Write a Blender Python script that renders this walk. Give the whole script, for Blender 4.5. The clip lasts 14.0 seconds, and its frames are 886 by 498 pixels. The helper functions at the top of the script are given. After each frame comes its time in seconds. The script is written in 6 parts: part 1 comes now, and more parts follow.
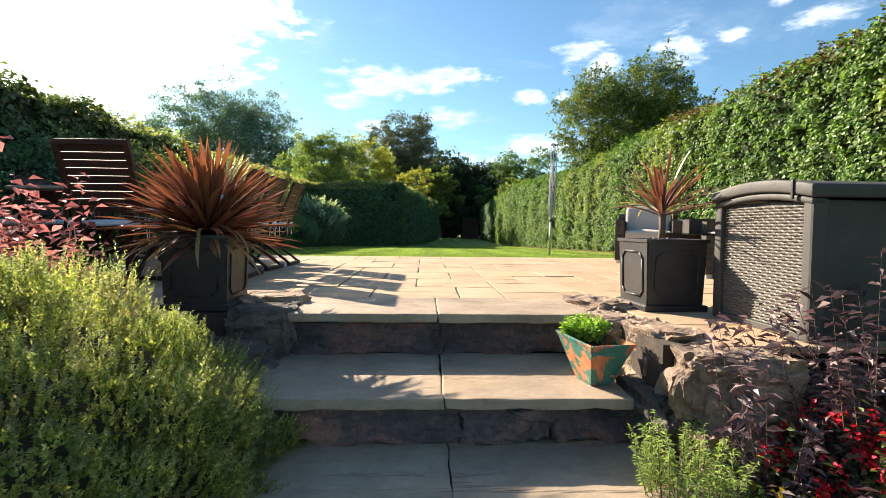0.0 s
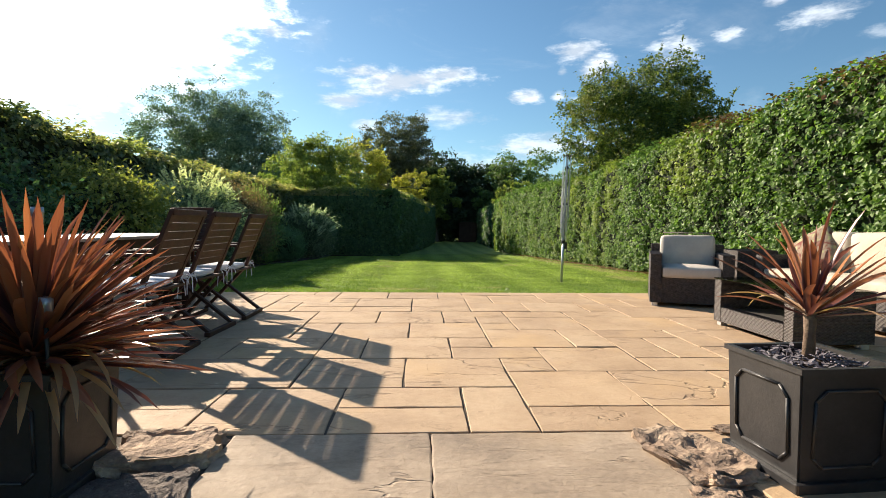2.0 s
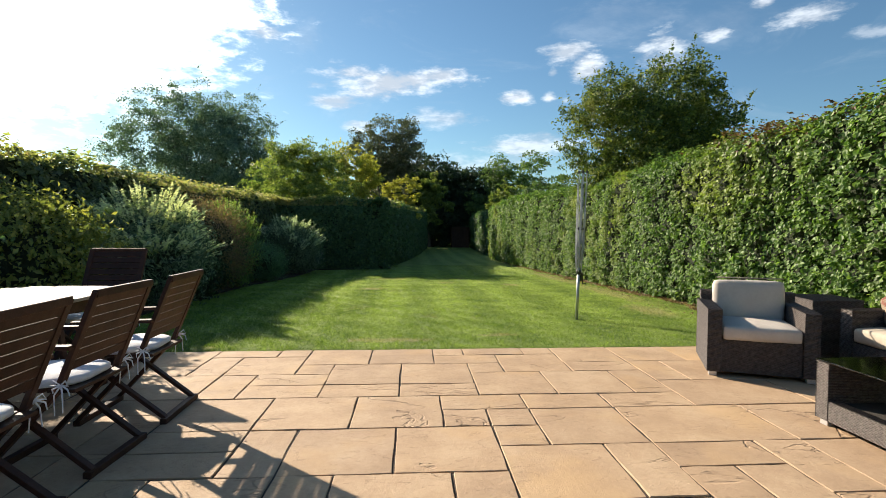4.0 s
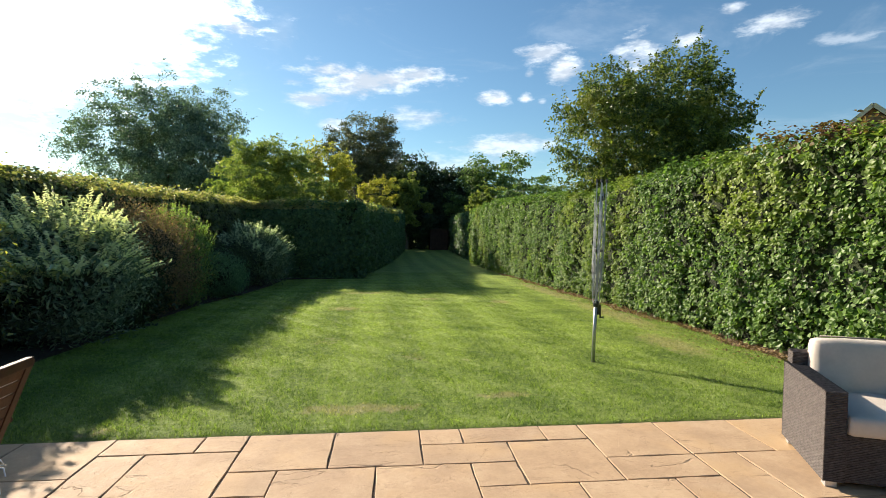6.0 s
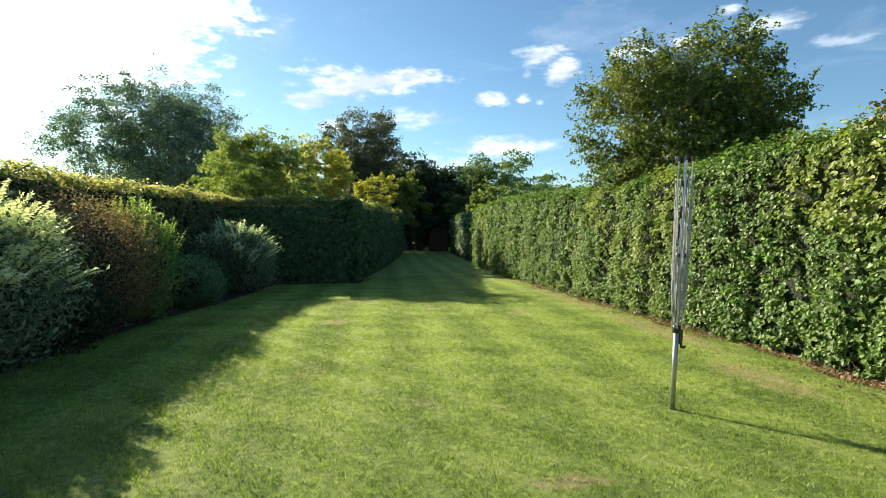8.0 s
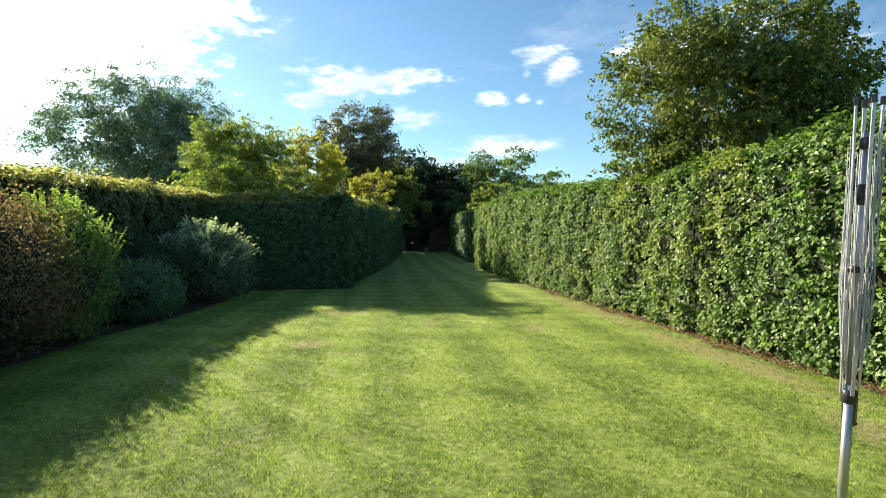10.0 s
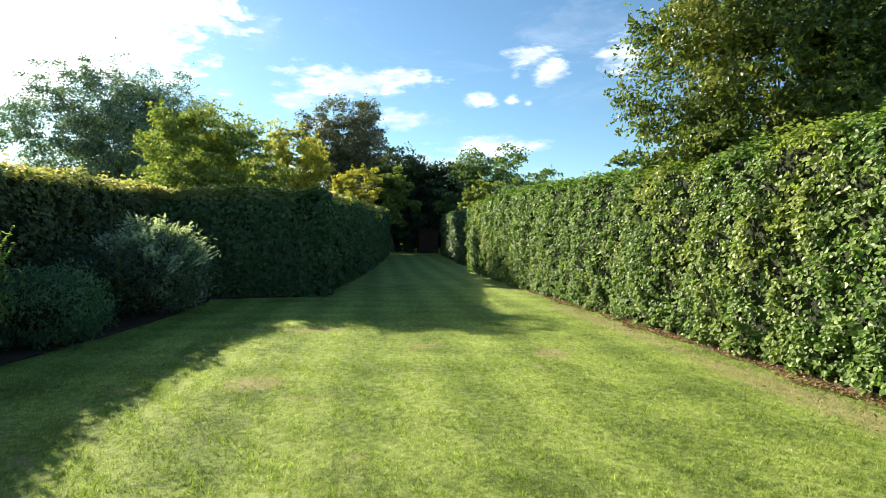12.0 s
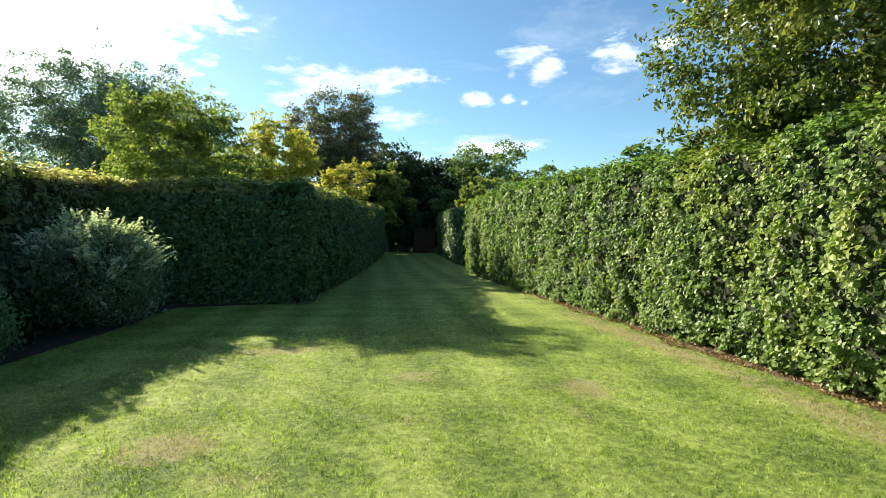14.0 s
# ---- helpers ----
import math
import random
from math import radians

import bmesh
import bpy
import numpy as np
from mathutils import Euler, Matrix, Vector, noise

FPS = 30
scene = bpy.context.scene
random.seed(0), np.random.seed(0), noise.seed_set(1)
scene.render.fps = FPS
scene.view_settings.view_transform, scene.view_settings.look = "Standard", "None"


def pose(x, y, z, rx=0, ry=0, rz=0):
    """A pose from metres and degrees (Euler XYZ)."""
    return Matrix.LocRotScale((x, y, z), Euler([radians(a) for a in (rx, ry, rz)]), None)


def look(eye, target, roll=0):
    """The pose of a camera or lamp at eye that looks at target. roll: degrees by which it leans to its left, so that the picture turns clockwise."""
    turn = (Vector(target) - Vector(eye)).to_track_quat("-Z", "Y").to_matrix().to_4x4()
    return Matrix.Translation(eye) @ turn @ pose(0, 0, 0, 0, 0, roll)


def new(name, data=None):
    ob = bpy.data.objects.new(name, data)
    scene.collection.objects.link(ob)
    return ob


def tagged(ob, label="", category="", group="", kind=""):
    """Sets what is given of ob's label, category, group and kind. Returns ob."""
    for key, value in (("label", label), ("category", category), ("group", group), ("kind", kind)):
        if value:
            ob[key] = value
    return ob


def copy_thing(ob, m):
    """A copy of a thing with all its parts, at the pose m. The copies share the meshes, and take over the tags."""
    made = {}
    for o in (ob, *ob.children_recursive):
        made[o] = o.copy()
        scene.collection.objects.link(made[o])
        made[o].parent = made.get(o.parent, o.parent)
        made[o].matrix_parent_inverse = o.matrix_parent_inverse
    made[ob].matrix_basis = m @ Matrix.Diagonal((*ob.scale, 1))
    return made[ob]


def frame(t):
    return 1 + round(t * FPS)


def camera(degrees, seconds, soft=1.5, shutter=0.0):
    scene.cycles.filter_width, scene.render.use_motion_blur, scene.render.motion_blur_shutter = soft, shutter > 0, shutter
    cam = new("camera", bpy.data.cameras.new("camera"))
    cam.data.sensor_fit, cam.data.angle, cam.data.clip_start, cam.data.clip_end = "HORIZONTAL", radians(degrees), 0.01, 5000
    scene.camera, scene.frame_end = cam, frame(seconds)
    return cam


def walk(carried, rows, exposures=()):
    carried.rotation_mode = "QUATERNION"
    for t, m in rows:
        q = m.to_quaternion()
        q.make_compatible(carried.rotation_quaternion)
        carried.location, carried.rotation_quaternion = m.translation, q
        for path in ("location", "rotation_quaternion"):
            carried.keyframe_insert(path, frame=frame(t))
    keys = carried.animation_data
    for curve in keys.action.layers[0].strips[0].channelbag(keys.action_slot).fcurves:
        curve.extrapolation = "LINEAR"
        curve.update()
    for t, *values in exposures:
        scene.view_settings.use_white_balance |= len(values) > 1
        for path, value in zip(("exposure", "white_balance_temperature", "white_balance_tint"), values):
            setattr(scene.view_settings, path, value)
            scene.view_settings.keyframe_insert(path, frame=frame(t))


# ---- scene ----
cam = camera(81.2, 14.0, soft=0.8)
PATH = [
    (0, (0.355, -3.967, 0.475), (0.429, -1.97, 0.384), 0.6),
    (0.5, (0.374, -3.687, 0.571), (0.445, -1.69, 0.482), 0.5),
    (1, (0.351, -3.398, 0.697), (0.422, -1.401, 0.607), 0.6),
    (1.5, (0.365, -3.079, 0.769), (0.442, -1.083, 0.68), 0.5),
    (2, (0.385, -2.702, 0.859), (0.473, -0.706, 0.767), 0.5),
    (2.5, (0.398, -2.352, 0.936), (0.491, -0.356, 0.848), 0.5),
    (3, (0.41, -2.032, 1.042), (0.504, -0.036, 0.953), 0.4),
    (3.2, (0.408, -1.911, 1.077), (0.509, 0.084, 0.99), 0.3),
    (5.3, (0.388, -0.426, 1.489), (0.566, 1.564, 1.4), 0.4),
    (5.5, (0.392, -0.271, 1.493), (0.589, 1.717, 1.405), 0.4),
    (6, (0.381, 0.109, 1.508), (0.588, 2.096, 1.418), 0.4),
    (6.5, (0.351, 0.531, 1.499), (0.561, 2.518, 1.411), 0.4),
    (7, (0.345, 0.949, 1.481), (0.557, 2.936, 1.392), 0.4),
    (7.5, (0.36, 1.388, 1.464), (0.575, 3.374, 1.377), 0.4),
    (8, (0.351, 1.818, 1.456), (0.567, 3.805, 1.37), 0.4),
    (8.2, (0.349, 1.99, 1.458), (0.566, 3.976, 1.371), 0.5),
    (10.3, (0.546, 3.945, 1.423), (0.763, 5.931, 1.336), 0.3),
    (10.5, (0.546, 4.137, 1.421), (0.774, 6.122, 1.334), 0.3),
    (11, (0.579, 4.608, 1.398), (0.819, 6.592, 1.312), 0.3),
    (11.5, (0.609, 5.039, 1.411), (0.855, 7.022, 1.324), 0.3),
    (12, (0.691, 5.497, 1.389), (0.948, 7.478, 1.305), 0.3),
    (12.5, (0.792, 5.922, 1.372), (1.056, 7.903, 1.286), 0.2),
    (13, (0.865, 6.358, 1.373), (1.132, 8.338, 1.287), 0.2),
    (13.5, (0.906, 6.775, 1.334), (1.176, 8.755, 1.249), 0.2),
    (14, (0.891, 7.184, 1.327), (1.162, 9.164, 1.241), 0.2),
]
walk(cam, [(t, look(eye, target, roll)) for t, eye, target, roll in PATH],
     [(0, 1.62), (1.5, 1.28), (3, 1.0), (5.5, 1.08), (8, 1.36), (14, 1.54)])

# ---- light ----
SUN = Vector((-1.38, 1.6, 1.0)).normalized()
SUN_EL = math.asin(SUN.z)
SUN_AZ = math.atan2(SUN.x, SUN.y)

sun = new("sun", bpy.data.lights.new("sun", "SUN"))
sun.data.energy, sun.data.angle, sun.data.color = 4.8, radians(0.55), (1.0, 0.86, 0.68)
sun.matrix_world = look(SUN * 40, (0, 0, 0))
tagged(sun, kind="structure")

world = bpy.data.worlds.new("sky")
scene.world = world
world.use_nodes = True


class Nodes:
    """A short way to wire shader nodes."""

    def __init__(self, tree):
        self.tree = tree
        tree.nodes.clear()

    def add(self, kind, ins=(), **props):
        n = self.tree.nodes.new(kind)
        for k, v in props.items():
            if k == "operation":
                n.operation = v
            elif k == "data_type":
                n.data_type = v
            elif k == "blend_type":
                n.blend_type = v
            elif k == "noise_dimensions":
                n.noise_dimensions = v
            elif k == "feature":
                n.feature = v
            elif k == "interpolation_type":
                n.interpolation_type = v
            elif k == "clamp":
                n.use_clamp = v
        for k, v in dict(ins).items():
            self.put(n.inputs[k], v)
        return n

    def put(self, socket, v):
        if isinstance(v, bpy.types.NodeSocket):
            self.tree.links.new(v, socket)
        elif isinstance(v, bpy.types.Node):
            self.tree.links.new(v.outputs[0], socket)
        else:
            socket.default_value = v

    def math(self, op, a, b=0.0, c=0.0, clamp=False):
        return self.add("ShaderNodeMath", {0: a, 1: b, 2: c}, operation=op, clamp=clamp).outputs[0]

    def mix(self, f, a, b, blend="MIX"):
        n = self.add("ShaderNodeMix", {}, data_type="RGBA", blend_type=blend)
        self.put(n.inputs[0], f)
        self.put(n.inputs[6], a)
        self.put(n.inputs[7], b)
        return n.outputs[2]

    def noise(self, vec, scale, detail=3.0, rough=0.55, distort=0.0):
        n = self.add("ShaderNodeTexNoise", {"Scale": scale, "Detail": detail, "Roughness": rough, "Distortion": distort})
        if vec is not None:
            self.put(n.inputs["Vector"], vec)
        return n.outputs[0]

    def ramp(self, f, stops):
        n = self.tree.nodes.new("ShaderNodeValToRGB")
        while len(n.color_ramp.elements) < len(stops):
            n.color_ramp.elements.new(0.5)
        for e, (p, c) in zip(n.color_ramp.elements, stops):
            e.position = p
            e.color = (*c, 1) if len(c) == 3 else c
        self.put(n.inputs[0], f)
        return n.outputs[0]

    def smooth(self, f, lo, hi):
        n = self.add("ShaderNodeMapRange", {0: f, 1: lo, 2: hi}, interpolation_type="SMOOTHSTEP")
        return n.outputs[0]


w = Nodes(world.node_tree)
sky = w.tree.nodes.new("ShaderNodeTexSky")
sky.sky_type = "NISHITA"
sky.sun_disc = False
sky.sun_elevation, sky.sun_rotation = SUN_EL, SUN_AZ
sky.air_density, sky.dust_density, sky.ozone_density, sky.altitude = 1.0, 0.35, 2.2, 50
tc = w.add("ShaderNodeTexCoord").outputs["Generated"]
sep = w.add("ShaderNodeSeparateXYZ", {0: tc})
az = w.math("MULTIPLY", w.math("ARCTAN2", sep.outputs[0], sep.outputs[1]), 57.296)
el = w.math("MULTIPLY", w.math("ARCSINE", sep.outputs[2]), 57.296)
cell = w.add("ShaderNodeCombineXYZ", {0: w.math("MULTIPLY", az, 0.38), 1: el, 2: 0.0}).outputs[0]
wisp = w.noise(cell, 0.30, 7.0, 0.62, 0.4)
fine = w.noise(cell, 1.1, 6.0, 0.65)
rough = w.math("ADD", w.math("MULTIPLY", w.math("SUBTRACT", wisp, 0.5), 2.4), w.math("MULTIPLY", w.math("SUBTRACT", fine, 0.5), 1.7))
# the clouds: azimuth and elevation in degrees, half width and half height, thickness
CLOUDS = ((-3.5, 15.2, 8.5, 1.7, 1.0), (3.5, 15.9, 4.5, 1.1, 0.95), (-9.0, 13.2, 3.4, 0.9, 0.8), (11.3, 13.7, 1.9, 0.9, 1.0), (14.9, 13.6, 0.9, 0.5, 0.9), (16.6, 13.2, 0.6, 0.4, 0.5),
          (16.6, 17.9, 3.0, 1.2, 0.9), (18.9, 16.5, 1.9, 1.7, 1.0), (15.2, 16.0, 0.6, 0.5, 0.5), (26.2, 17.6, 2.8, 1.9, 0.85), (30.6, 18.0, 1.7, 0.8, 0.9), (38.2, 18.1, 2.8, 1.0, 0.8), (34.6, 20.0, 1.2, 0.6, 0.8),
          (12.5, 8.6, 6.5, 1.2, 0.75), (3.2, 11.6, 4.2, 1.2, 0.6), (-5.8, 10.8, 1.8, 0.8, 0.7), (2.0, 6.5, 14.0, 1.8, 0.5), (-15.5, 19.2, 2.6, 1.0, 0.8), (43.0, 16.0, 3.0, 0.7, 0.4))
cover = None
for a, e, hw, hh, thick in CLOUDS:
    u = w.math("DIVIDE", w.math("SUBTRACT", az, a), hw)
    v = w.math("DIVIDE", w.math("SUBTRACT", el, e), hh)
    r = w.math("SQRT", w.math("ADD", w.math("MULTIPLY", u, u), w.math("MULTIPLY", v, v)))
    m = w.math("MULTIPLY", w.smooth(w.math("SUBTRACT", w.math("ADD", 1.10, rough), r), 0.0, 0.95), thick)
    cover = m if cover is None else w.math("MAXIMUM", cover, m)
# bright thin cloud round the sun
u = w.math("DIVIDE", w.math("SUBTRACT", az, math.degrees(SUN_AZ) + 1), 25.0)
v = w.math("DIVIDE", w.math("SUBTRACT", el, 25.0), 17.0)
r = w.math("SQRT", w.math("ADD", w.math("MULTIPLY", u, u), w.math("MULTIPLY", v, v)))
veil = w.smooth(w.math("SUBTRACT", w.math("ADD", 1.0, w.math("MULTIPLY", rough, 0.42)), r), -0.10, 0.42)
blue = w.mix(1.0, sky.outputs[0], (0.66, 0.84, 0.88, 1), "MULTIPLY")
streak = w.math("MULTIPLY", w.smooth(w.noise(cell, 0.16, 6.0, 0.65, 0.8), 0.50, 0.72), 0.14)
cover = w.math("MAXIMUM", w.math("MULTIPLY", cover, 0.92), streak)
base = w.mix(w.smooth(w.noise(cell, 0.55, 4.0, 0.6), 0.42, 0.62), (4.9, 5.5, 6.3, 1), (8.2, 8.8, 9.4, 1))
col = w.mix(cover, blue, base)
col = w.mix(w.math("MULTIPLY", veil, 0.9), col, (26.0, 26.0, 25.5, 1))
bg = w.add("ShaderNodeBackground", {0: col, 1: 0.068})
w.add("ShaderNodeOutputWorld", {0: bg})


# ---- materials ----
def material(name):
    m = bpy.data.materials.new(name)
    m.use_nodes = True
    return m, Nodes(m.node_tree)


def finish(n, shader):
    n.add("ShaderNodeOutputMaterial", {0: shader})


def surface(name, stops, scale=4.0, rough=0.6, bump=0.3, bump_scale=60.0, metal=0.0, spec=0.5, depth=0.004, rand=0.0, coat=0.0):
    """A plain solid surface: colour from noise at two scales, relief, and some change from piece to piece."""
    m, n = material(name)
    vec = n.add("ShaderNodeTexCoord").outputs["Object"]
    f = n.math("ADD", n.math("MULTIPLY", n.noise(vec, scale, 5.0), 0.7), n.math("MULTIPLY", n.noise(vec, scale * 9, 3.0), 0.3))
    c = n.ramp(f, stops)
    if rand:
        info = n.add("ShaderNodeObjectInfo").outputs["Random"]
        c = n.mix(1.0, c, n.ramp(info, ((0, (1 - rand,) * 3), (1, (1 + rand, 1 + rand * 0.9, 1 + rand * 0.8)))), "MULTIPLY")
    b = n.add("ShaderNodeBump", {"Strength": bump, "Distance": depth, "Height": n.noise(vec, bump_scale, 4.0, 0.65)})
    r = n.math("ADD", rough - 0.08, n.math("MULTIPLY", n.noise(vec, scale * 3), 0.16))
    p = n.add("ShaderNodeBsdfPrincipled", {"Base Color": c, "Roughness": r, "Metallic": metal, "Normal": b, "Specular IOR Level": spec, "Coat Weight": coat})
    finish(n, p)
    return m


def leafy(name, stops, thin=0.35, rough=0.45, patch=None, patch_scale=0.6, spec=0.4, single=False, glow=(1.5, 1.7, 0.8), sprig=0.0):
    """Leaves: each leaf has its own tint, patches drift over the plant, and light comes through them."""
    m, n = material(name)
    isl = n.add("ShaderNodeObjectInfo").outputs["Random"] if single else n.add("ShaderNodeNewGeometry").outputs["Random Per Island"]
    vec = n.add("ShaderNodeTexCoord").outputs["Object"]
    c = n.ramp(isl, stops)
    if single:
        # sword leaves: darker at the foot, warm towards the margins and the tip
        s = n.add("ShaderNodeSeparateXYZ", {0: vec})
        edge = n.smooth(n.math("ABSOLUTE", s.outputs[1]), 0.004, 0.013)
        tip = n.smooth(s.outputs[0], 0.20, 0.48)
        c = n.mix(n.math("MULTIPLY", n.math("MAXIMUM", edge, tip), 0.40), c, (0.56, 0.21, 0.08, 1))
    if patch:
        k = n.smooth(n.noise(vec, patch_scale, 3.0, 0.6), 0.50, 0.68)
        c = n.mix(n.math("MULTIPLY", k, 0.8), c, (*patch, 1))
    if sprig:
        c = n.mix(1.0, c, n.ramp(n.noise(vec, sprig, 1.0), ((0.3, (0.55, 0.6, 0.6)), (0.5, (1.0, 1.0, 1.0)), (0.7, (1.6, 1.45, 1.2)))), "MULTIPLY")
    p = n.add("ShaderNodeBsdfPrincipled", {"Base Color": c, "Roughness": rough, "Specular IOR Level": spec})
    bright = n.mix(1.0, c, (*glow, 1), "MULTIPLY")
    t = n.add("ShaderNodeBsdfTranslucent", {0: bright})
    finish(n, n.add("ShaderNodeMixShader", {0: thin, 1: p, 2: t}))
    return m


M_HEDGE = leafy("hedge_leaf", ((0.0, (0.046, 0.092, 0.022)), (0.45, (0.115, 0.195, 0.044)), (0.85, (0.185, 0.285, 0.072)), (1.0, (0.25, 0.345, 0.105))), 0.34, 0.50, (0.27, 0.31, 0.07), 0.45, 0.45)
M_HEDGE_RED = leafy("red_hedge_leaf", ((0.0, (0.085, 0.050, 0.035)), (0.5, (0.17, 0.085, 0.060)), (1.0, (0.19, 0.17, 0.05))), 0.3, 0.45)
M_YEW = leafy("dark_hedge_leaf", ((0.0, (0.042, 0.090, 0.042)), (0.6, (0.085, 0.155, 0.068)), (1.0, (0.16, 0.24, 0.10))), 0.3, 0.5, (0.09, 0.145, 0.06), 0.4)
# shade of the border's hedge put into the leaf colour, browner than M_YEW
M_SHADE_TONE = leafy("shade_toned_hedge_leaf", ((0.0, (0.060, 0.085, 0.040)), (0.6, (0.120, 0.150, 0.068)), (1.0, (0.20, 0.21, 0.095))), 0.3, 0.5, (0.15, 0.125, 0.07), 0.5)
# sunlight on the hedge tops put into a lighter, yellower leaf colour
M_YEW_SUN_TINT = leafy("sun_tinted_top_leaf", ((0.0, (0.19, 0.21, 0.085)), (0.6, (0.33, 0.31, 0.145)), (1.0, (0.44, 0.34, 0.21))), 0.5, 0.5, (0.24, 0.29, 0.09), 1.0)
# near-black filling: the shade between leaves is put into its colour
M_CORE = surface("shade_toned_inside", ((0.3, (0.012, 0.02, 0.008)), (0.7, (0.03, 0.04, 0.015))), 6, 1.0, 1.0, 20, depth=0.05)
M_TREE = leafy("tree_leaf", ((0.0, (0.030, 0.055, 0.016)), (0.55, (0.085, 0.125, 0.028)), (0.9, (0.20, 0.24, 0.05)), (1.0, (0.34, 0.34, 0.09))), 0.30, 0.45, (0.20, 0.21, 0.045), 0.7)
# distance haze is put into this leaf colour, bluer and lighter
M_BLUE = leafy("haze_tinted_leaf", ((0.0, (0.065, 0.105, 0.092)), (0.6, (0.13, 0.19, 0.16)), (1.0, (0.25, 0.33, 0.27))), 0.28, 0.5)
M_LIME = leafy("bright_leaf", ((0.0, (0.096, 0.143, 0.043)), (0.6, (0.194, 0.235, 0.068)), (1.0, (0.323, 0.343, 0.103))), 0.4, 0.5)
M_GOLD = leafy("golden_leaf", ((0.0, (0.199, 0.214, 0.043)), (0.6, (0.372, 0.356, 0.072)), (1.0, (0.559, 0.475, 0.130))), 0.4, 0.5)
M_DARK = leafy("dark_tree_leaf", ((0.0, (0.02, 0.035, 0.02)), (0.6, (0.035, 0.06, 0.025)), (1.0, (0.06, 0.09, 0.04))), 0.25, 0.5)
M_PLUM = leafy("plum_tree_leaf", ((0.0, (0.060, 0.075, 0.051)), (0.6, (0.105, 0.112, 0.085)), (1.0, (0.180, 0.180, 0.136))), 0.3, 0.4)
M_FAR = leafy("far_tree_leaf", ((0.0, (0.065, 0.117, 0.042)), (0.6, (0.117, 0.182, 0.063)), (1.0, (0.182, 0.247, 0.084))), 0.3, 0.5)
M_SILVER = leafy("silver_leaf", ((0.0, (0.086, 0.129, 0.086)), (0.6, (0.173, 0.225, 0.162)), (1.0, (0.367, 0.419, 0.313))), 0.3, 0.5)
M_PLUME = leafy("cream_plume", ((0.0, (0.58, 0.58, 0.47)), (0.6, (0.74, 0.72, 0.60)), (1.0, (0.84, 0.80, 0.68))), 0.4, 0.7)
M_SILVER_TIP = leafy("silver_leaf_spray", ((0.0, (0.42, 0.48, 0.38)), (0.6, (0.58, 0.63, 0.52)), (1.0, (0.74, 0.77, 0.64))), 0.3, 0.55)
M_SHOOT = leafy("pale_shoot_leaf", ((0.0, (0.16, 0.25, 0.06)), (0.6, (0.28, 0.38, 0.10)), (1.0, (0.42, 0.52, 0.18))), 0.4, 0.5)
M_TEAL = leafy("grey_green_leaf", ((0.0, (0.06, 0.12, 0.07)), (0.6, (0.11, 0.20, 0.12)), (1.0, (0.19, 0.30, 0.19))), 0.35, 0.5)
M_SMOKE = leafy("smoke_bush_leaf", ((0.0, (0.105, 0.085, 0.056)), (0.5, (0.231, 0.143, 0.100)), (0.85, (0.210, 0.176, 0.094)), (1.0, (0.392, 0.221, 0.138))), 0.35, 0.6)
M_SHRUB = leafy("shrub_leaf", ((0.0, (0.077, 0.127, 0.044)), (0.6, (0.154, 0.220, 0.077)), (1.0, (0.330, 0.407, 0.154))), 0.35, 0.5)
M_OLIVE = leafy("olive_leaf", ((0.0, (0.128, 0.150, 0.048)), (0.6, (0.224, 0.240, 0.064)), (1.0, (0.416, 0.375, 0.112))), 0.35, 0.5)
M_HEATH = leafy("heather_leaf", ((0.0, (0.141, 0.180, 0.048)), (0.5, (0.281, 0.339, 0.086)), (1.0, (0.540, 0.538, 0.210))), 0.55, 0.5, (0.27, 0.23, 0.12), 3.5, sprig=13.0, glow=(1.6, 1.65, 1.1))
M_HEATH_TIP = leafy("heather_tip", ((0.0, (0.158, 0.202, 0.057)), (0.5, (0.266, 0.300, 0.114)), (1.0, (0.387, 0.384, 0.200))), 0.46, 0.5, (0.36, 0.27, 0.16), 2.6, sprig=9.0, glow=(1.4, 1.5, 1.0))
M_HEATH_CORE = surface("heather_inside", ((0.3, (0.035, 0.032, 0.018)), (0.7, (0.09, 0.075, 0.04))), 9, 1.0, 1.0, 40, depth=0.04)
M_ROSE = leafy("rosemary_leaf", ((0.0, (0.18, 0.26, 0.09)), (0.6, (0.32, 0.40, 0.16)), (1.0, (0.36, 0.42, 0.16))), 0.35, 0.5)
M_RED = leafy("red_leaf", ((0.0, (0.20, 0.09, 0.085)), (0.6, (0.40, 0.17, 0.16)), (1.0, (0.62, 0.36, 0.34))), 0.4, 0.4, glow=(1.3, 1.0, 1.0))
M_PURPLE = leafy("purple_leaf", ((0.0, (0.065, 0.045, 0.05)), (0.6, (0.14, 0.09, 0.10)), (1.0, (0.30, 0.22, 0.22))), 0.22, 0.45, spec=0.4, glow=(1.3, 1.0, 1.0))
M_FLOWER = leafy("red_flower", ((0.0, (0.55, 0.01, 0.03)), (1.0, (0.85, 0.04, 0.08))), 0.35, 0.5)
M_YELLOW = leafy("yellow_flower", ((0.0, (0.75, 0.5, 0.04)), (1.0, (0.9, 0.7, 0.1))), 0.35, 0.5)
M_HERB = leafy("herb_leaf", ((0.0, (0.130, 0.230, 0.028)), (0.6, (0.260, 0.414, 0.056)), (1.0, (0.442, 0.575, 0.112))), 0.4, 0.5)
M_CORDY = leafy("cordyline_leaf", ((0.0, (0.040, 0.018, 0.025)), (0.5, (0.09, 0.034, 0.042)), (0.8, (0.18, 0.07, 0.06)), (1.0, (0.46, 0.22, 0.09))), 0.24, 0.28, spec=0.5, single=True, glow=(1.25, 1.05, 0.8))
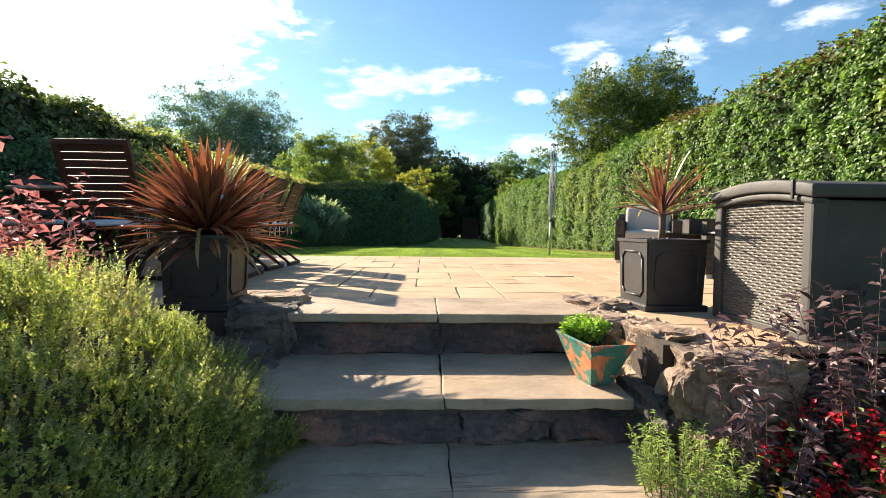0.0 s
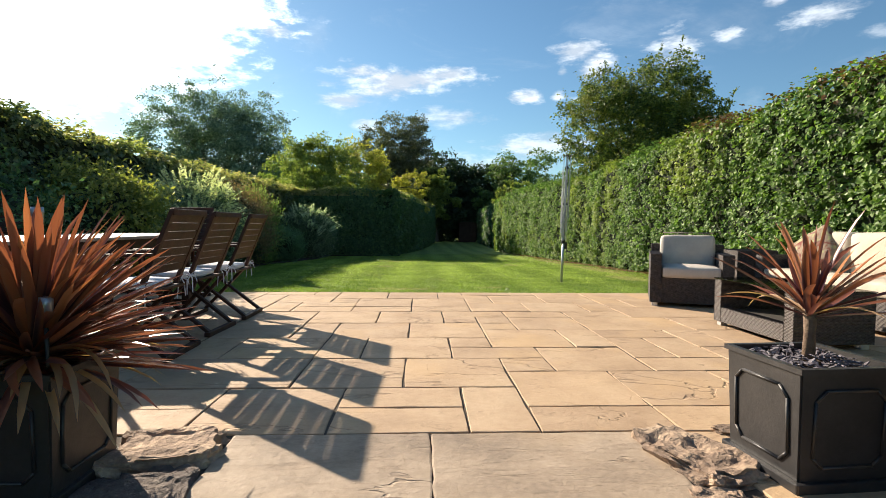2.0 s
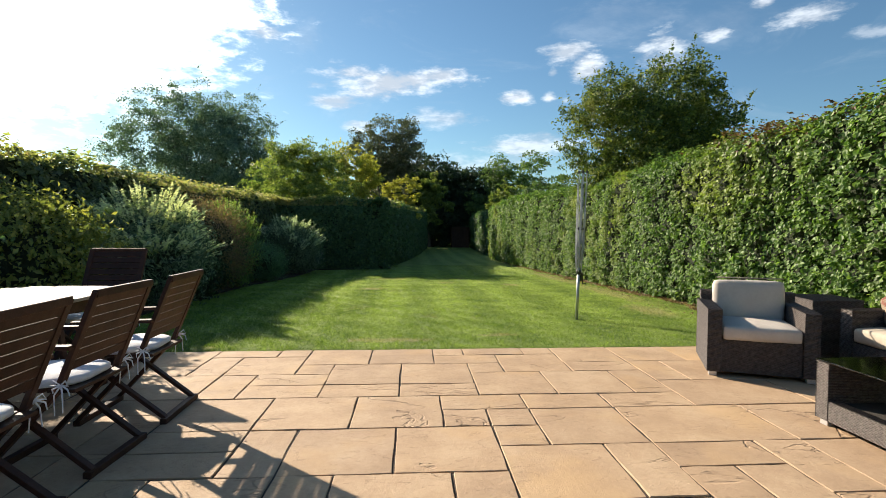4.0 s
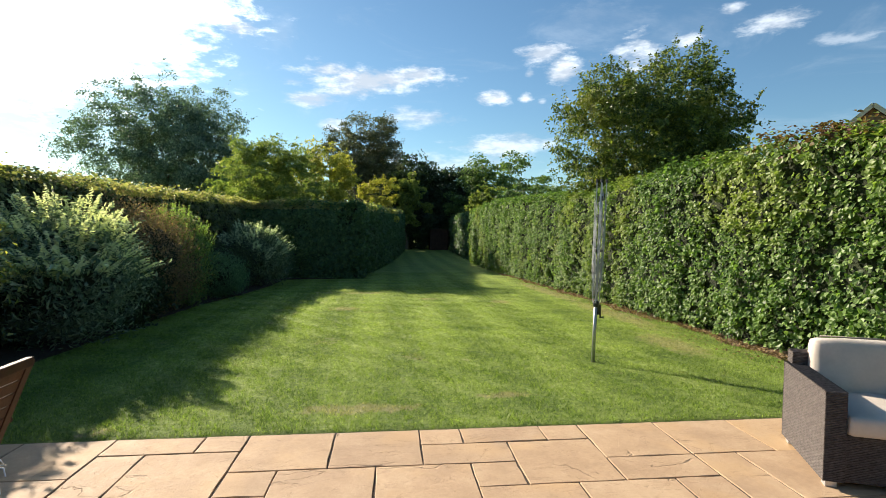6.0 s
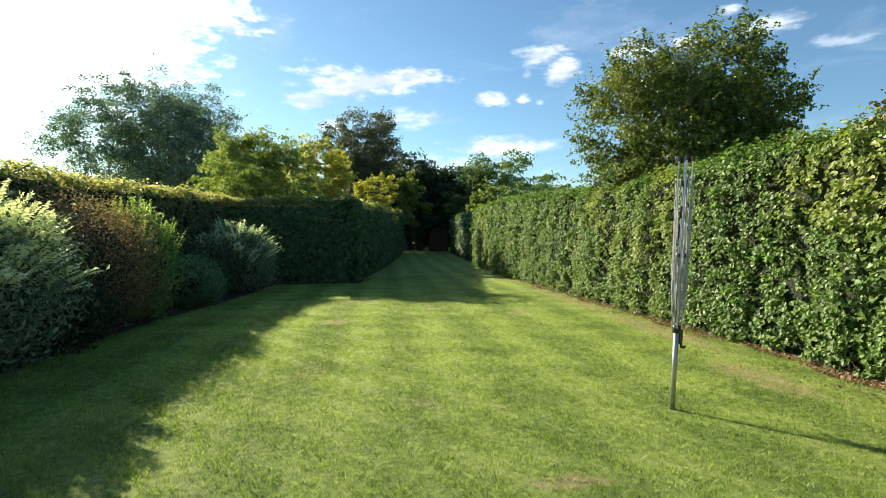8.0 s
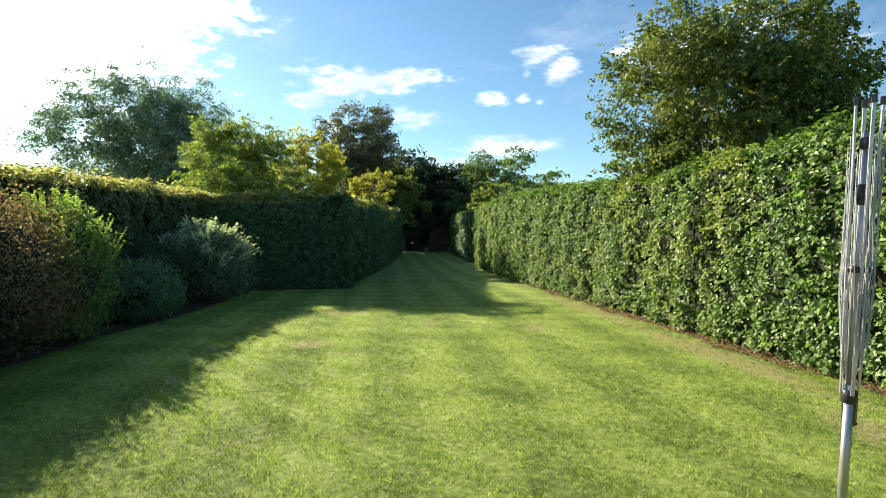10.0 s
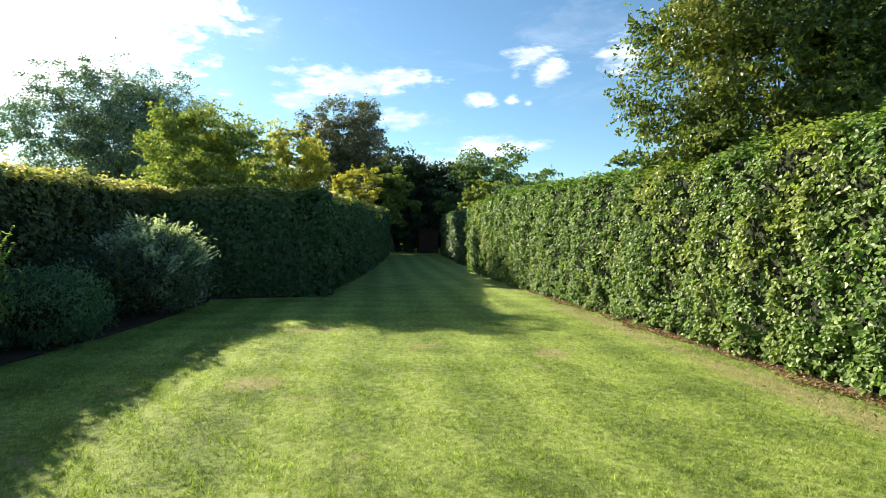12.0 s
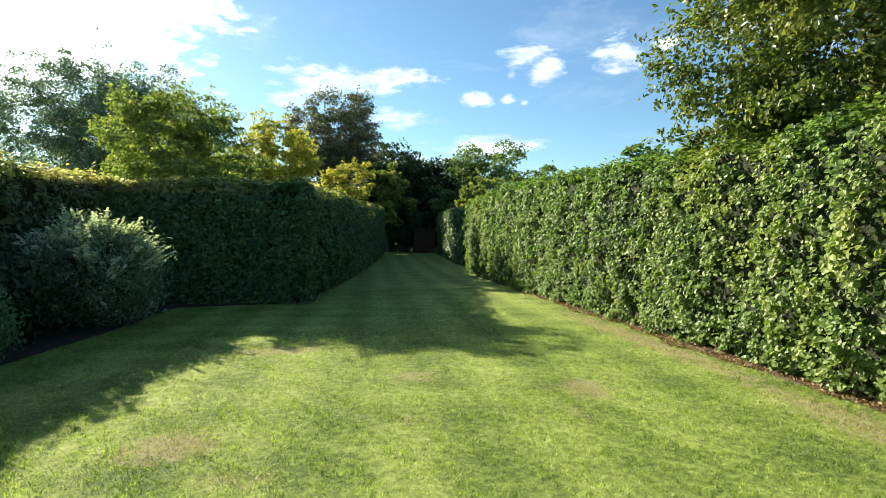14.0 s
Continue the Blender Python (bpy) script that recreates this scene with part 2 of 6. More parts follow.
M_CORDY_DEAD = leafy("dry_cordyline_leaf", ((0.0, (0.30, 0.17, 0.08)), (1.0, (0.45, 0.30, 0.18))), 0.3, 0.5)
M_DRYLEAF = leafy("dry_leaf", ((0.0, (0.10, 0.06, 0.035)), (0.6, (0.26, 0.16, 0.09)), (1.0, (0.42, 0.30, 0.17))), 0.2, 0.7)
M_BARK = surface("bark", ((0.3, (0.05, 0.04, 0.03)), (0.7, (0.16, 0.13, 0.10))), 8, 0.9, 1.0, 30, depth=0.02)
M_STEM = surface("brown_stem", ((0.3, (0.10, 0.06, 0.04)), (0.7, (0.22, 0.15, 0.10))), 30, 0.8, 0.8, 120)
M_SOIL = surface("soil", ((0.3, (0.02, 0.014, 0.01)), (0.7, (0.07, 0.045, 0.03))), 6, 0.95, 1.0, 40, depth=0.03)
M_MULCH = surface("dry_leaf_litter", ((0.3, (0.05, 0.035, 0.022)), (0.7, (0.20, 0.14, 0.085))), 30, 0.95, 1.0, 60, depth=0.02)


def lawn_material(name, blade):
    """Mown grass with long stripes, cross stripes, dry patches and tufts; blades and ground share it."""
    m, n = material(name)
    vec = n.add("ShaderNodeTexCoord").outputs["Object"]
    s = n.add("ShaderNodeSeparateXYZ", {0: vec})
    wob = n.noise(vec, 1.3, 2.0)
    long = n.math("SINE", n.math("ADD", n.math("MULTIPLY", s.outputs[0], 5.6), n.math("MULTIPLY", wob, 3.2)))
    cross = n.math("SINE", n.math("ADD", n.math("MULTIPLY", n.math("ADD", s.outputs[1], n.math("MULTIPLY", s.outputs[0], 0.12)), 6.3), n.math("MULTIPLY", wob, 1.5)))
    stripe = n.math("ADD", n.math("MULTIPLY", n.smooth(long, -0.8, 0.8), 0.14), n.math("MULTIPLY", n.smooth(cross, -0.6, 0.6), 0.07))
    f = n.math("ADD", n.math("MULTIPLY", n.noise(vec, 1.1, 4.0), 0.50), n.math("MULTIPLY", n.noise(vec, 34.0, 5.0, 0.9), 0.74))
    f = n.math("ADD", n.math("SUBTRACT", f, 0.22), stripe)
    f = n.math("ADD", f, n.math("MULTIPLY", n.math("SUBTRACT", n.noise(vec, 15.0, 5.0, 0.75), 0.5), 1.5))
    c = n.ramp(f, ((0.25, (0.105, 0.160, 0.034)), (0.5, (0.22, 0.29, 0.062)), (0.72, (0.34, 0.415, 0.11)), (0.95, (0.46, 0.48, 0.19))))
    dry = n.smooth(n.math("ADD", n.noise(vec, 0.9, 4.0, 0.7), n.math("MULTIPLY", n.noise(vec, 60.0, 2.0), 0.16)), 0.70, 0.80)
    for px, py, rx, ry in DRY:
        d = n.math("ADD", n.math("POWER", n.math("DIVIDE", n.math("SUBTRACT", s.outputs[0], px), rx), 2.0), n.math("POWER", n.math("DIVIDE", n.math("SUBTRACT", s.outputs[1], py), ry), 2.0))
        k = n.smooth(n.math("SUBTRACT", n.math("ADD", 1.0, n.math("MULTIPLY", n.math("SUBTRACT", n.noise(vec, 9.0, 4.0), 0.5), 3.0)), d), 0.0, 0.9)
        dry = n.math("MAXIMUM", dry, n.math("MULTIPLY", k, 0.75))
    # darker green towards the terrace, with an uneven boundary
    near_tone = n.smooth(n.math("ADD", s.outputs[1], n.math("MULTIPLY", n.noise(vec, 0.8, 3.0), 2.0)), 9.0, 5.0)
    c = n.mix(n.math("MULTIPLY", near_tone, 0.40), c, (0.13, 0.20, 0.045, 1))
    c = n.mix(n.math("MULTIPLY", dry, 0.85), c, (0.37, 0.30, 0.19, 1))
    if blade:
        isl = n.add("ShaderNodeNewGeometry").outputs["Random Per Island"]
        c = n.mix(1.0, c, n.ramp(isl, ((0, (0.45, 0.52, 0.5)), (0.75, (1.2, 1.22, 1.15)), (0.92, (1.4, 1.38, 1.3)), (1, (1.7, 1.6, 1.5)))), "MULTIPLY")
        p = n.add("ShaderNodeBsdfPrincipled", {"Base Color": c, "Roughness": 0.5, "Specular IOR Level": 0.3})
        t = n.add("ShaderNodeBsdfTranslucent", {0: n.mix(1.0, c, (1.35, 1.5, 0.8, 1), "MULTIPLY")})
        finish(n, n.add("ShaderNodeMixShader", {0: 0.4, 1: p, 2: t}))
    else:
        c = n.mix(1.0, c, (0.88, 0.90, 0.86, 1), "MULTIPLY")
        b = n.add("ShaderNodeBump", {"Strength": 0.9, "Distance": 0.02, "Height": n.noise(vec, 110.0, 4.0, 0.8)})
        p = n.add("ShaderNodeBsdfPrincipled", {"Base Color": c, "Roughness": 0.85, "Specular IOR Level": 0.2, "Normal": b, "Sheen Weight": 0.06, "Sheen Roughness": 0.5, "Sheen Tint": (0.7, 0.9, 0.3, 1)})
        finish(n, p)
    return m


DRY = ((-0.55, 11.02, 0.38, 0.34), (0.10, 4.42, 0.60, 0.16), (1.45, 4.7, 0.3, 0.12), (4.75, 10.0, 0.35, 2.6), (4.85, 14.5, 0.3, 3.5), (-0.3, 14.3, 0.7, 0.3), (3.0, 12.0, 0.3, 0.4), (4.3, 6.9, 0.35, 1.0))
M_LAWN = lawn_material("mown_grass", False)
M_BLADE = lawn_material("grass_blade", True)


# ---- shapes ----
def mesh_from(name, verts, faces, mats, smooth=False, mat_index=None):
    """A mesh from arrays; faces all of one length."""
    me = bpy.data.meshes.new(name)
    v = np.asarray(verts, dtype=np.float32)
    f = np.asarray(faces, dtype=np.int32)
    k = f.shape[1]
    me.vertices.add(len(v))
    me.vertices.foreach_set("co", v.ravel())
    me.loops.add(f.size)
    me.loops.foreach_set("vertex_index", f.ravel())
    me.polygons.add(len(f))
    me.polygons.foreach_set("loop_start", np.arange(0, f.size, k, dtype=np.int32))
    me.polygons.foreach_set("loop_total", np.full(len(f), k, dtype=np.int32))
    if mat_index is not None:
        me.polygons.foreach_set("material_index", np.asarray(mat_index, dtype=np.int32))
    me.polygons.foreach_set("use_smooth", np.full(len(f), smooth, dtype=bool))
    for m in mats:
        me.materials.append(m)
    me.update(calc_edges=True)
    me.validate()
    return me


def child(ob, parent, label=""):
    if parent is not None:
        ob.parent = parent
    if label:
        ob["label"] = label
    return ob


def part(name, bm, mat, parent=None, label="", smooth=False):
    me = bpy.data.meshes.new(name)
    if smooth:
        for f in bm.faces:
            f.smooth = True
    bm.to_mesh(me)
    bm.free()
    me.materials.append(mat)
    return child(new(name, me), parent, label)


def thing(name, m, label, category, group="", kind=""):
    ob = new(name)
    ob.empty_display_size = 0.1
    ob.matrix_basis = m
    return tagged(ob, label, category, group, kind)


def box(bm, lo, hi, bevel=0.0, m=None):
    """A bevelled box from corner to corner, turned by m."""
    r = bmesh.ops.create_cube(bm, size=1.0)
    vs = r["verts"]
    for v in vs:
        v.co = Vector([lo[i] + (v.co[i] + 0.5) * (hi[i] - lo[i]) for i in range(3)])
    if bevel:
        es = list({e for v in vs for e in v.link_edges})
        out = bmesh.ops.bevel(bm, geom=es, offset=bevel, segments=2, affect="EDGES", profile=0.6)
        vs = list({v for f in out["faces"] for v in f.verts} | {v for v in vs if v.is_valid})
    if m is not None:
        bmesh.ops.transform(bm, matrix=m, verts=vs)
    return vs


def bar(bm, a, b, w, h, bevel=0.003, up=(0, 0, 1)):
    """A square bar from a to b, w wide and h high."""
    a, b = Vector(a), Vector(b)
    d = b - a
    x = d.normalized()
    y = Vector(up).cross(x)
    if y.length < 1e-4:
        y = Vector((0, 1, 0)).cross(x)
    y.normalize()
    z = x.cross(y)
    m = Matrix.Translation((a + b) / 2) @ Matrix((x, y, z)).transposed().to_4x4()
    return box(bm, (-d.length / 2, -w / 2, -h / 2), (d.length / 2, w / 2, h / 2), bevel, m)


def tube(bm, pts, radii, sides=8, cap=True):
    """A tube through points with a radius at each."""
    pts = [Vector(p) for p in pts]
    rings = []
    x = None
    for i, p in enumerate(pts):
        d = (pts[min(i + 1, len(pts) - 1)] - pts[max(i - 1, 0)]).normalized()
        if x is None:
            x = d.orthogonal().normalized()
        x = (x - d * x.dot(d)).normalized()
        y = d.cross(x)
        rings.append([bm.verts.new(p + (x * math.cos(k * math.tau / sides) + y * math.sin(k * math.tau / sides)) * radii[i]) for k in range(sides)])
    for r0, r1 in zip(rings, rings[1:]):
        for k in range(sides):
            bm.faces.new((r0[k], r0[(k + 1) % sides], r1[(k + 1) % sides], r1[k])).smooth = True
    if cap:
        bm.faces.new(rings[0][::-1])
        bm.faces.new(rings[-1])
    return rings


def unit(v):
    return v / np.maximum(np.linalg.norm(v, axis=1, keepdims=True), 1e-9)


def leaves(P, N, D, size, wide=0.30, fold=0.12, droop=0.10, full=False):
    """Folded leaves at points P, facing N, growing along D: two triangles each, or, full, two rounded halves."""
    D = unit(D - N * (D * N).sum(1, keepdims=True))
    W = np.cross(N, D)
    s = size[:, None]
    base = P - D * s * 0.5
    tip = P + D * s * 0.5 - N * s * droop
    left = P + W * s * wide + N * s * fold
    right = P - W * s * wide + N * s * fold
    if full:
        off = [base] + [P + D * s * a + W * s * wide * b * g + N * s * fold * g for g, a, b in ((-1, -0.22, 0.85), (-1, 0.16, 0.95))] + [tip] + [P + D * s * a + W * s * wide * b * g + N * s * fold * -g for g, a, b in ((1, 0.16, 0.95), (1, -0.22, 0.85))]
        for k in (4, 5):
            off[k] = off[k] + 2 * N * s * fold
        for k in (1, 2):
            off[k] = off[k] + 2 * N * s * fold
        v = np.stack(off, 1).reshape(-1, 3)
        o = np.arange(len(P))[:, None] * 6
        return v, np.concatenate([o + [0, 1, 2, 3], o + [0, 3, 4, 5]], 1).reshape(-1, 4)
    v = np.stack([base, right, tip, left], 1).reshape(-1, 3)
    o = np.arange(len(P))[:, None] * 4
    f = np.concatenate([o + [0, 1, 2], o + [0, 2, 3]], 1).reshape(-1, 3)
    return v, f


def ground_z(y):
    """The lawn falls gently away from the terrace, then runs level."""
    y = np.asarray(y, dtype=float)
    return np.interp(y, [3.95, 6.0, 11.5, 16.4, 31.0, 40.0], [0.0, -0.08, -0.25, -0.40, -0.79, -0.88])


def wave(p, seed, scale):
    """Cheap smooth noise at the points p, about -1 to 1."""
    rng = np.random.default_rng(seed)
    out = np.zeros(len(p))
    for k in range(6):
        d = rng.normal(size=3)
        d /= np.linalg.norm(d)
        out += np.sin(p @ d * scale * (0.6 + 0.35 * k) + rng.uniform(0, 6.28)) / (1 + 0.5 * k)
    return out / 2.6


# ---- the ground ----
def strip(name, xs, ys, zf, mat, label, category, tag=True):
    gx, gy = np.meshgrid(np.asarray(xs, float), np.asarray(ys, float))
    v = np.stack([gx.ravel(), gy.ravel(), zf(gx.ravel(), gy.ravel())], 1)
    nx, ny = len(xs), len(ys)
    q = [(j * nx + i, j * nx + i + 1, (j + 1) * nx + i + 1, (j + 1) * nx + i) for j in range(ny - 1) for i in range(nx - 1)]
    ob = new(name, mesh_from(name, v, q, [mat], True))
    return tagged(ob, label, category, kind="structure")


def land(x, y):
    z = ground_z(y) - 0.012
    return np.where(y < 3.80, -1.15, z)


ys = np.concatenate([[-400, -60, -20, -8, -3.7, -2.75, -1.36, -1.25, 0, 3.79, 3.81], np.arange(4.0, 36.0, 1.0), [38, 45, 60, 90, 160, 400, 1500]])
xs = np.array([-1500, -400, -100, -30, -12, -6, -3.4, -2, 0, 2, 4, 5.6, 8, 14, 30, 100, 400, 1500])
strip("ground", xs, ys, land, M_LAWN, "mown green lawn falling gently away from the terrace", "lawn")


def grass():
    rng = np.random.default_rng(4)
    pts = []
    for y0, y1, dens in ((3.9, 6.0, 4200), (6.0, 9.0, 4200), (9.0, 12.0, 3400), (12.0, 16.0, 2200), (16.0, 19.0, 1300), (19.0, 23.0, 600)):
        n = int((y1 - y0) * 8.7 * dens)
        pts.append(np.stack([rng.uniform(-3.9, 5.5, n), rng.uniform(y0, y1, n)], 1))
    p = np.concatenate(pts)
    edge = 3.93 + 0.02 * np.sin(p[:, 0] * 9) + 0.015 * np.sin(p[:, 0] * 31)
    p = p[p[:, 1] > edge - 0.06]
    thin = np.clip((p[:, 0] - 5.12 - 0.10 * np.sin(p[:, 1] * 1.7) - 0.08 * np.sin(p[:, 1] * 5.1) - 0.05 * np.sin(p[:, 1] * 13.1)) / 0.2, 0, 0.9)
    p = p[rng.random(len(p)) > thin]
    n = len(p)
    a = rng.uniform(0, math.tau, n)
    h0 = rng.uniform(0.012, 0.030, n)
    h = h0 * (1 + 0.7 * np.clip(wave(np.stack([p[:, 0], p[:, 1], 0 * h0], 1), 8, 26.0), -0.9, 1.2))
    lean = rng.normal(0, 0.6, (n, 2)) * h[:, None]
    wid = rng.uniform(0.0024, 0.0046, n)
    z = ground_z(p[:, 1]) - 0.014
    dx, dy = np.cos(a) * wid, np.sin(a) * wid
    v = np.stack([np.stack([p[:, 0] - dx, p[:, 1] - dy, z], 1), np.stack([p[:, 0] + dx, p[:, 1] + dy, z], 1), np.stack([p[:, 0] + lean[:, 0], p[:, 1] + lean[:, 1], z + h], 1)], 1).reshape(-1, 3)
    f = np.arange(3 * n).reshape(-1, 3)
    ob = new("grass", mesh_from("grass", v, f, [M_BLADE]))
    tagged(ob, "short mown grass blades of the lawn", "grass", kind="stuff")


grass()


def bed(name, outline, z, mat, label):
    """A low heap of earth within an outline."""
    bm = bmesh.new()
    bm.faces.new([bm.verts.new((x, y, float(ground_z(y)) + z)) for x, y in outline])
    low = [bm.verts.new((x, y, float(ground_z(y)) + z - 0.4)) for x, y in outline]
    top = list(bm.faces)[0].verts[:]
    for i in range(len(low)):
        j = (i + 1) % len(low)
        bm.faces.new((top[i], low[i], low[j], top[j]))
    bmesh.ops.recalc_face_normals(bm, faces=bm.faces)
    return tagged(part(name, bm, mat), label, "flower bed", kind="structure")


left_edge = [(-3.6, 3.90), (-3.68, 6.0), (-3.72, 7.5), (-3.78, 9.7), (-3.74, 12.0), (-3.45, 14.2), (-3.35, 16.5), (-3.4, 19.3), (-1.0, 19.8), (-0.5, 20.2)]
bed("flower_bed", left_edge + [(-0.6, 22), (-6.5, 22), (-6.5, 3.95)], 0.02, M_SOIL, "dark bare soil of the long shrub border")
right_edge = [(5.30 + 0.07 * math.sin(y * 0.9) + 0.05 * math.sin(y * 3.7), y) for y in np.arange(4.0, 32.0, 0.35)]
bed("hedge_bed", [(x - 0.05, y) for x, y in right_edge][::-1] + [(6.2, 4.0), (6.2, 31.0)], -0.012, M_MULCH, "strip of dry leaf litter under the clipped hedge")


def litter():
    """Dry fallen leaves on the strip under the hedge and a few out on the grass."""
    rng = np.random.default_rng(12)
    n = 9000
    y = 4.0 + rng.power(0.75, n) * 20
    x = 5.14 + 0.08 * np.sin(y * 1.7) + 0.05 * np.sin(y * 5.3) + np.abs(rng.normal(0.14, 0.14, n)) - (rng.random(n) < 0.05) * rng.uniform(0, 0.7, n)
    P = np.stack([x, y, ground_z(y) + rng.uniform(0.0, 0.02, n)], 1)
    N = unit(np.array([0, 0, 1.0]) + rng.normal(0, 0.5, (n, 3)))
    v, f = leaves(P, N, rng.normal(size=(n, 3)), rng.uniform(0.02, 0.055, n), 0.3)
    tagged(new("leaf_litter", mesh_from("leaf_litter", v, f, [M_DRYLEAF])), "dry brown fallen leaves under the clipped hedge", "fallen leaves", kind="stuff")


litter()

# ---- hedges ----
def hedge(name, line, width, top, label, mats, n, size, faces_out="r", lumps=0.07, seed=1, wide=0.42, gap=0.14):
    """A clipped hedge along a line of (x, y) with height top(s, y): a shade-coloured filling and leafy sprigs over its
    faces, thickest on the side named.
    """
    rng = np.random.default_rng(seed)
    line = np.asarray(line, float)
    seg = np.diff(line, axis=0)
    ln = np.linalg.norm(seg, axis=1)
    cum = np.concatenate([[0], np.cumsum(ln)])
    root = thing(name, pose(0, 0, 0), label, "hedge")

    def at(s):
        x = np.interp(s, cum, line[:, 0])
        y = np.interp(s, cum, line[:, 1])
        i = np.clip(np.searchsorted(cum, s, side="right") - 1, 0, len(seg) - 1)
        d = seg[i] / ln[i][:, None]
        return x, y, np.stack([d[:, 1], -d[:, 0]], 1), d

    # the inside: a solid filling in the colour of deep shade
    S = np.linspace(0.06, cum[-1] - 0.06, max(4, int(cum[-1] / 0.5)))
    x, y, nr, d = at(S)
    zt = top(x, y)
    prof = [(-0.5, 0.0), (-0.5, 0.5), (-0.5, 1.0), (0.5, 1.0), (0.5, 0.5), (0.5, 0.0)]
    V = []
    for u, k in prof:
        off = u * (width - 2 * gap - 0.10)
        gz = ground_z(y) - 0.03
        V.append(np.stack([x + nr[:, 0] * off, y + nr[:, 1] * off, gz - 0.05 + (zt - gap - gz + 0.05) * k], 1))
    V = np.stack(V, 1)
    m, k = V.shape[0], V.shape[1]
    idx = np.arange(m * k).reshape(m, k)
    q = [(idx[i, j], idx[i + 1, j], idx[i + 1, (j + 1) % k], idx[i, (j + 1) % k]) for i in range(m - 1) for j in range(k)]
    q += [(idx[e, 0], idx[e, 1], idx[e, 4], idx[e, 5]) for e in (0, m - 1)] + [(idx[e, 1], idx[e, 2], idx[e, 3], idx[e, 4]) for e in (0, m - 1)]
    child(new("inner_growth", mesh_from("inner_growth", V.reshape(-1, 3), q, [M_CORE])), root, "near-black filling of the hedge, coloured as the shade among its leaves")

    # the leaves
    h = float(np.mean(zt)) + 0.3
    area = {"r": cum[-1] * h * (1.0 if faces_out == "r" else 0.06), "l": cum[-1] * h * (1.0 if faces_out == "l" else 0.06), "t": cum[-1] * width, "e": 2 * width * h}
    tot = sum(area.values())
    Ps, Ns, top_flag = [], [], []
    for key, a in area.items():
        per = 9
        hubs = int(n * a / tot / per)
        c = hubs * per
        s = rng.uniform(0, cum[-1], hubs) if key != "e" else rng.choice([0.0, cum[-1]], hubs)
        if key != "e" and near_first:
            s = rng.power(0.62, hubs) * cum[-1]
        s = np.repeat(s, per)
        if key != "e":
            s = np.clip(s + rng.normal(0, size * 0.75, c), 0, cum[-1])
        x, y, nr, d = at(s)
        zt = top(x, y)
        gz = ground_z(y)
        if key in "rl":
            sg = 1.0 if key == "r" else -1.0
            v = rng.uniform(0.0, 1.0, hubs)
            v = np.where(rng.random(hubs) < 0.10, v * 0.22, v)
            v = np.clip(np.repeat(v, per) + rng.normal(0, size * 0.75 / h, c), 0, 1)
            z = gz + 0.04 + (zt - gz - 0.04) * v
            tuck = 0.04 * np.clip((0.25 - v) / 0.25, 0, 1) + 0.10 * np.clip((v - 0.9) / 0.1, 0, 1)
            off = sg * (width / 2 - tuck)
            P = np.stack([x + nr[:, 0] * off, y + nr[:, 1] * off, z], 1)
            N = np.concatenate([nr * sg, np.zeros((c, 1))], 1)
        elif key == "t":
            off = rng.uniform(-0.5, 0.5, c) * width
            P = np.stack([x + nr[:, 0] * off, y + nr[:, 1] * off, zt], 1)
            N = np.tile([0, 0, 1.0], (c, 1))
        else:
            off = rng.uniform(-0.5, 0.5, c) * width
            sg = np.where(s > 0, 1.0, -1.0)
            P = np.stack([x + nr[:, 0] * off, y + nr[:, 1] * off, gz + 0.05 + (zt - gz - 0.05) * rng.uniform(0, 1, c)], 1)
            N = np.concatenate([d * sg[:, None], np.zeros((c, 1))], 1)
        lump = wave(P, seed, 5.0) * lumps + wave(P, seed + 9, 17.0) * lumps * 0.55
        out = np.repeat(rng.uniform(-gap, 0.05, hubs), per) + rng.normal(0, size * 0.45, c)
        P = P + N * (lump + np.minimum(out, 0.09))[:, None]
        if key == "t":
            P[:, 2] += np.repeat((rng.random(hubs) < 0.10) * rng.uniform(0, 0.13, hubs), per)
        Ps.append(P)
        Ns.append(N)
        top_flag.append(np.full(c, key == "t") | (P[:, 2] > top(P[:, 0], P[:, 1]) - 0.22))
    P, N, T = np.concatenate(Ps), np.concatenate(Ns), np.concatenate(top_flag)
    c = len(P)
    Nn = unit(N * 0.75 + rng.normal(0, 0.42, (c, 3)) + np.array([0, 0, 0.60]))
    D = rng.normal(0, 0.75, (c, 3)) + np.array([0, 0, -0.45]) + N * 0.5
    sz = size * rng.uniform(0.6, 1.35, c)
    if near_first:
        sz *= 1 + np.clip(P[:, 1] - 12, 0, 30) * 0.035
    v, f = leaves(P, Nn, D, sz, wide, full=near_first)
    mi = np.zeros(c, int)
    if len(mats) > 1:
        # without a patch map the top leaves take the second, sun-tinted colour
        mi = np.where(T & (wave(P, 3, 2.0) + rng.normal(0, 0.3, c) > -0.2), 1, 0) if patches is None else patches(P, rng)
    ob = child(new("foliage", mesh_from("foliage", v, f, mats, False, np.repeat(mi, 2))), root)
    ob["kind"] = "stuff"
    return root


near_first, patches = True, None
RTOP = ([-8, 1.5, 2.5, 4.5, 7.4, 10.6, 13.0, 17.0, 23.5, 31.0], [2.92, 2.86, 2.77, 2.63, 2.60, 2.50, 2.38, 2.48, 2.60, 2.45])


def right_patches(P, rng):
    """Reddish new growth along the upper edge near the terrace."""
    k = wave(P, 21, 1.6) + (P[:, 2] - 2.2) * 1.6 - np.abs(P[:, 1] - 6.0) * 0.22 + rng.normal(0, 0.25, len(P))
    return np.where(k > 0.62, 1, 0)


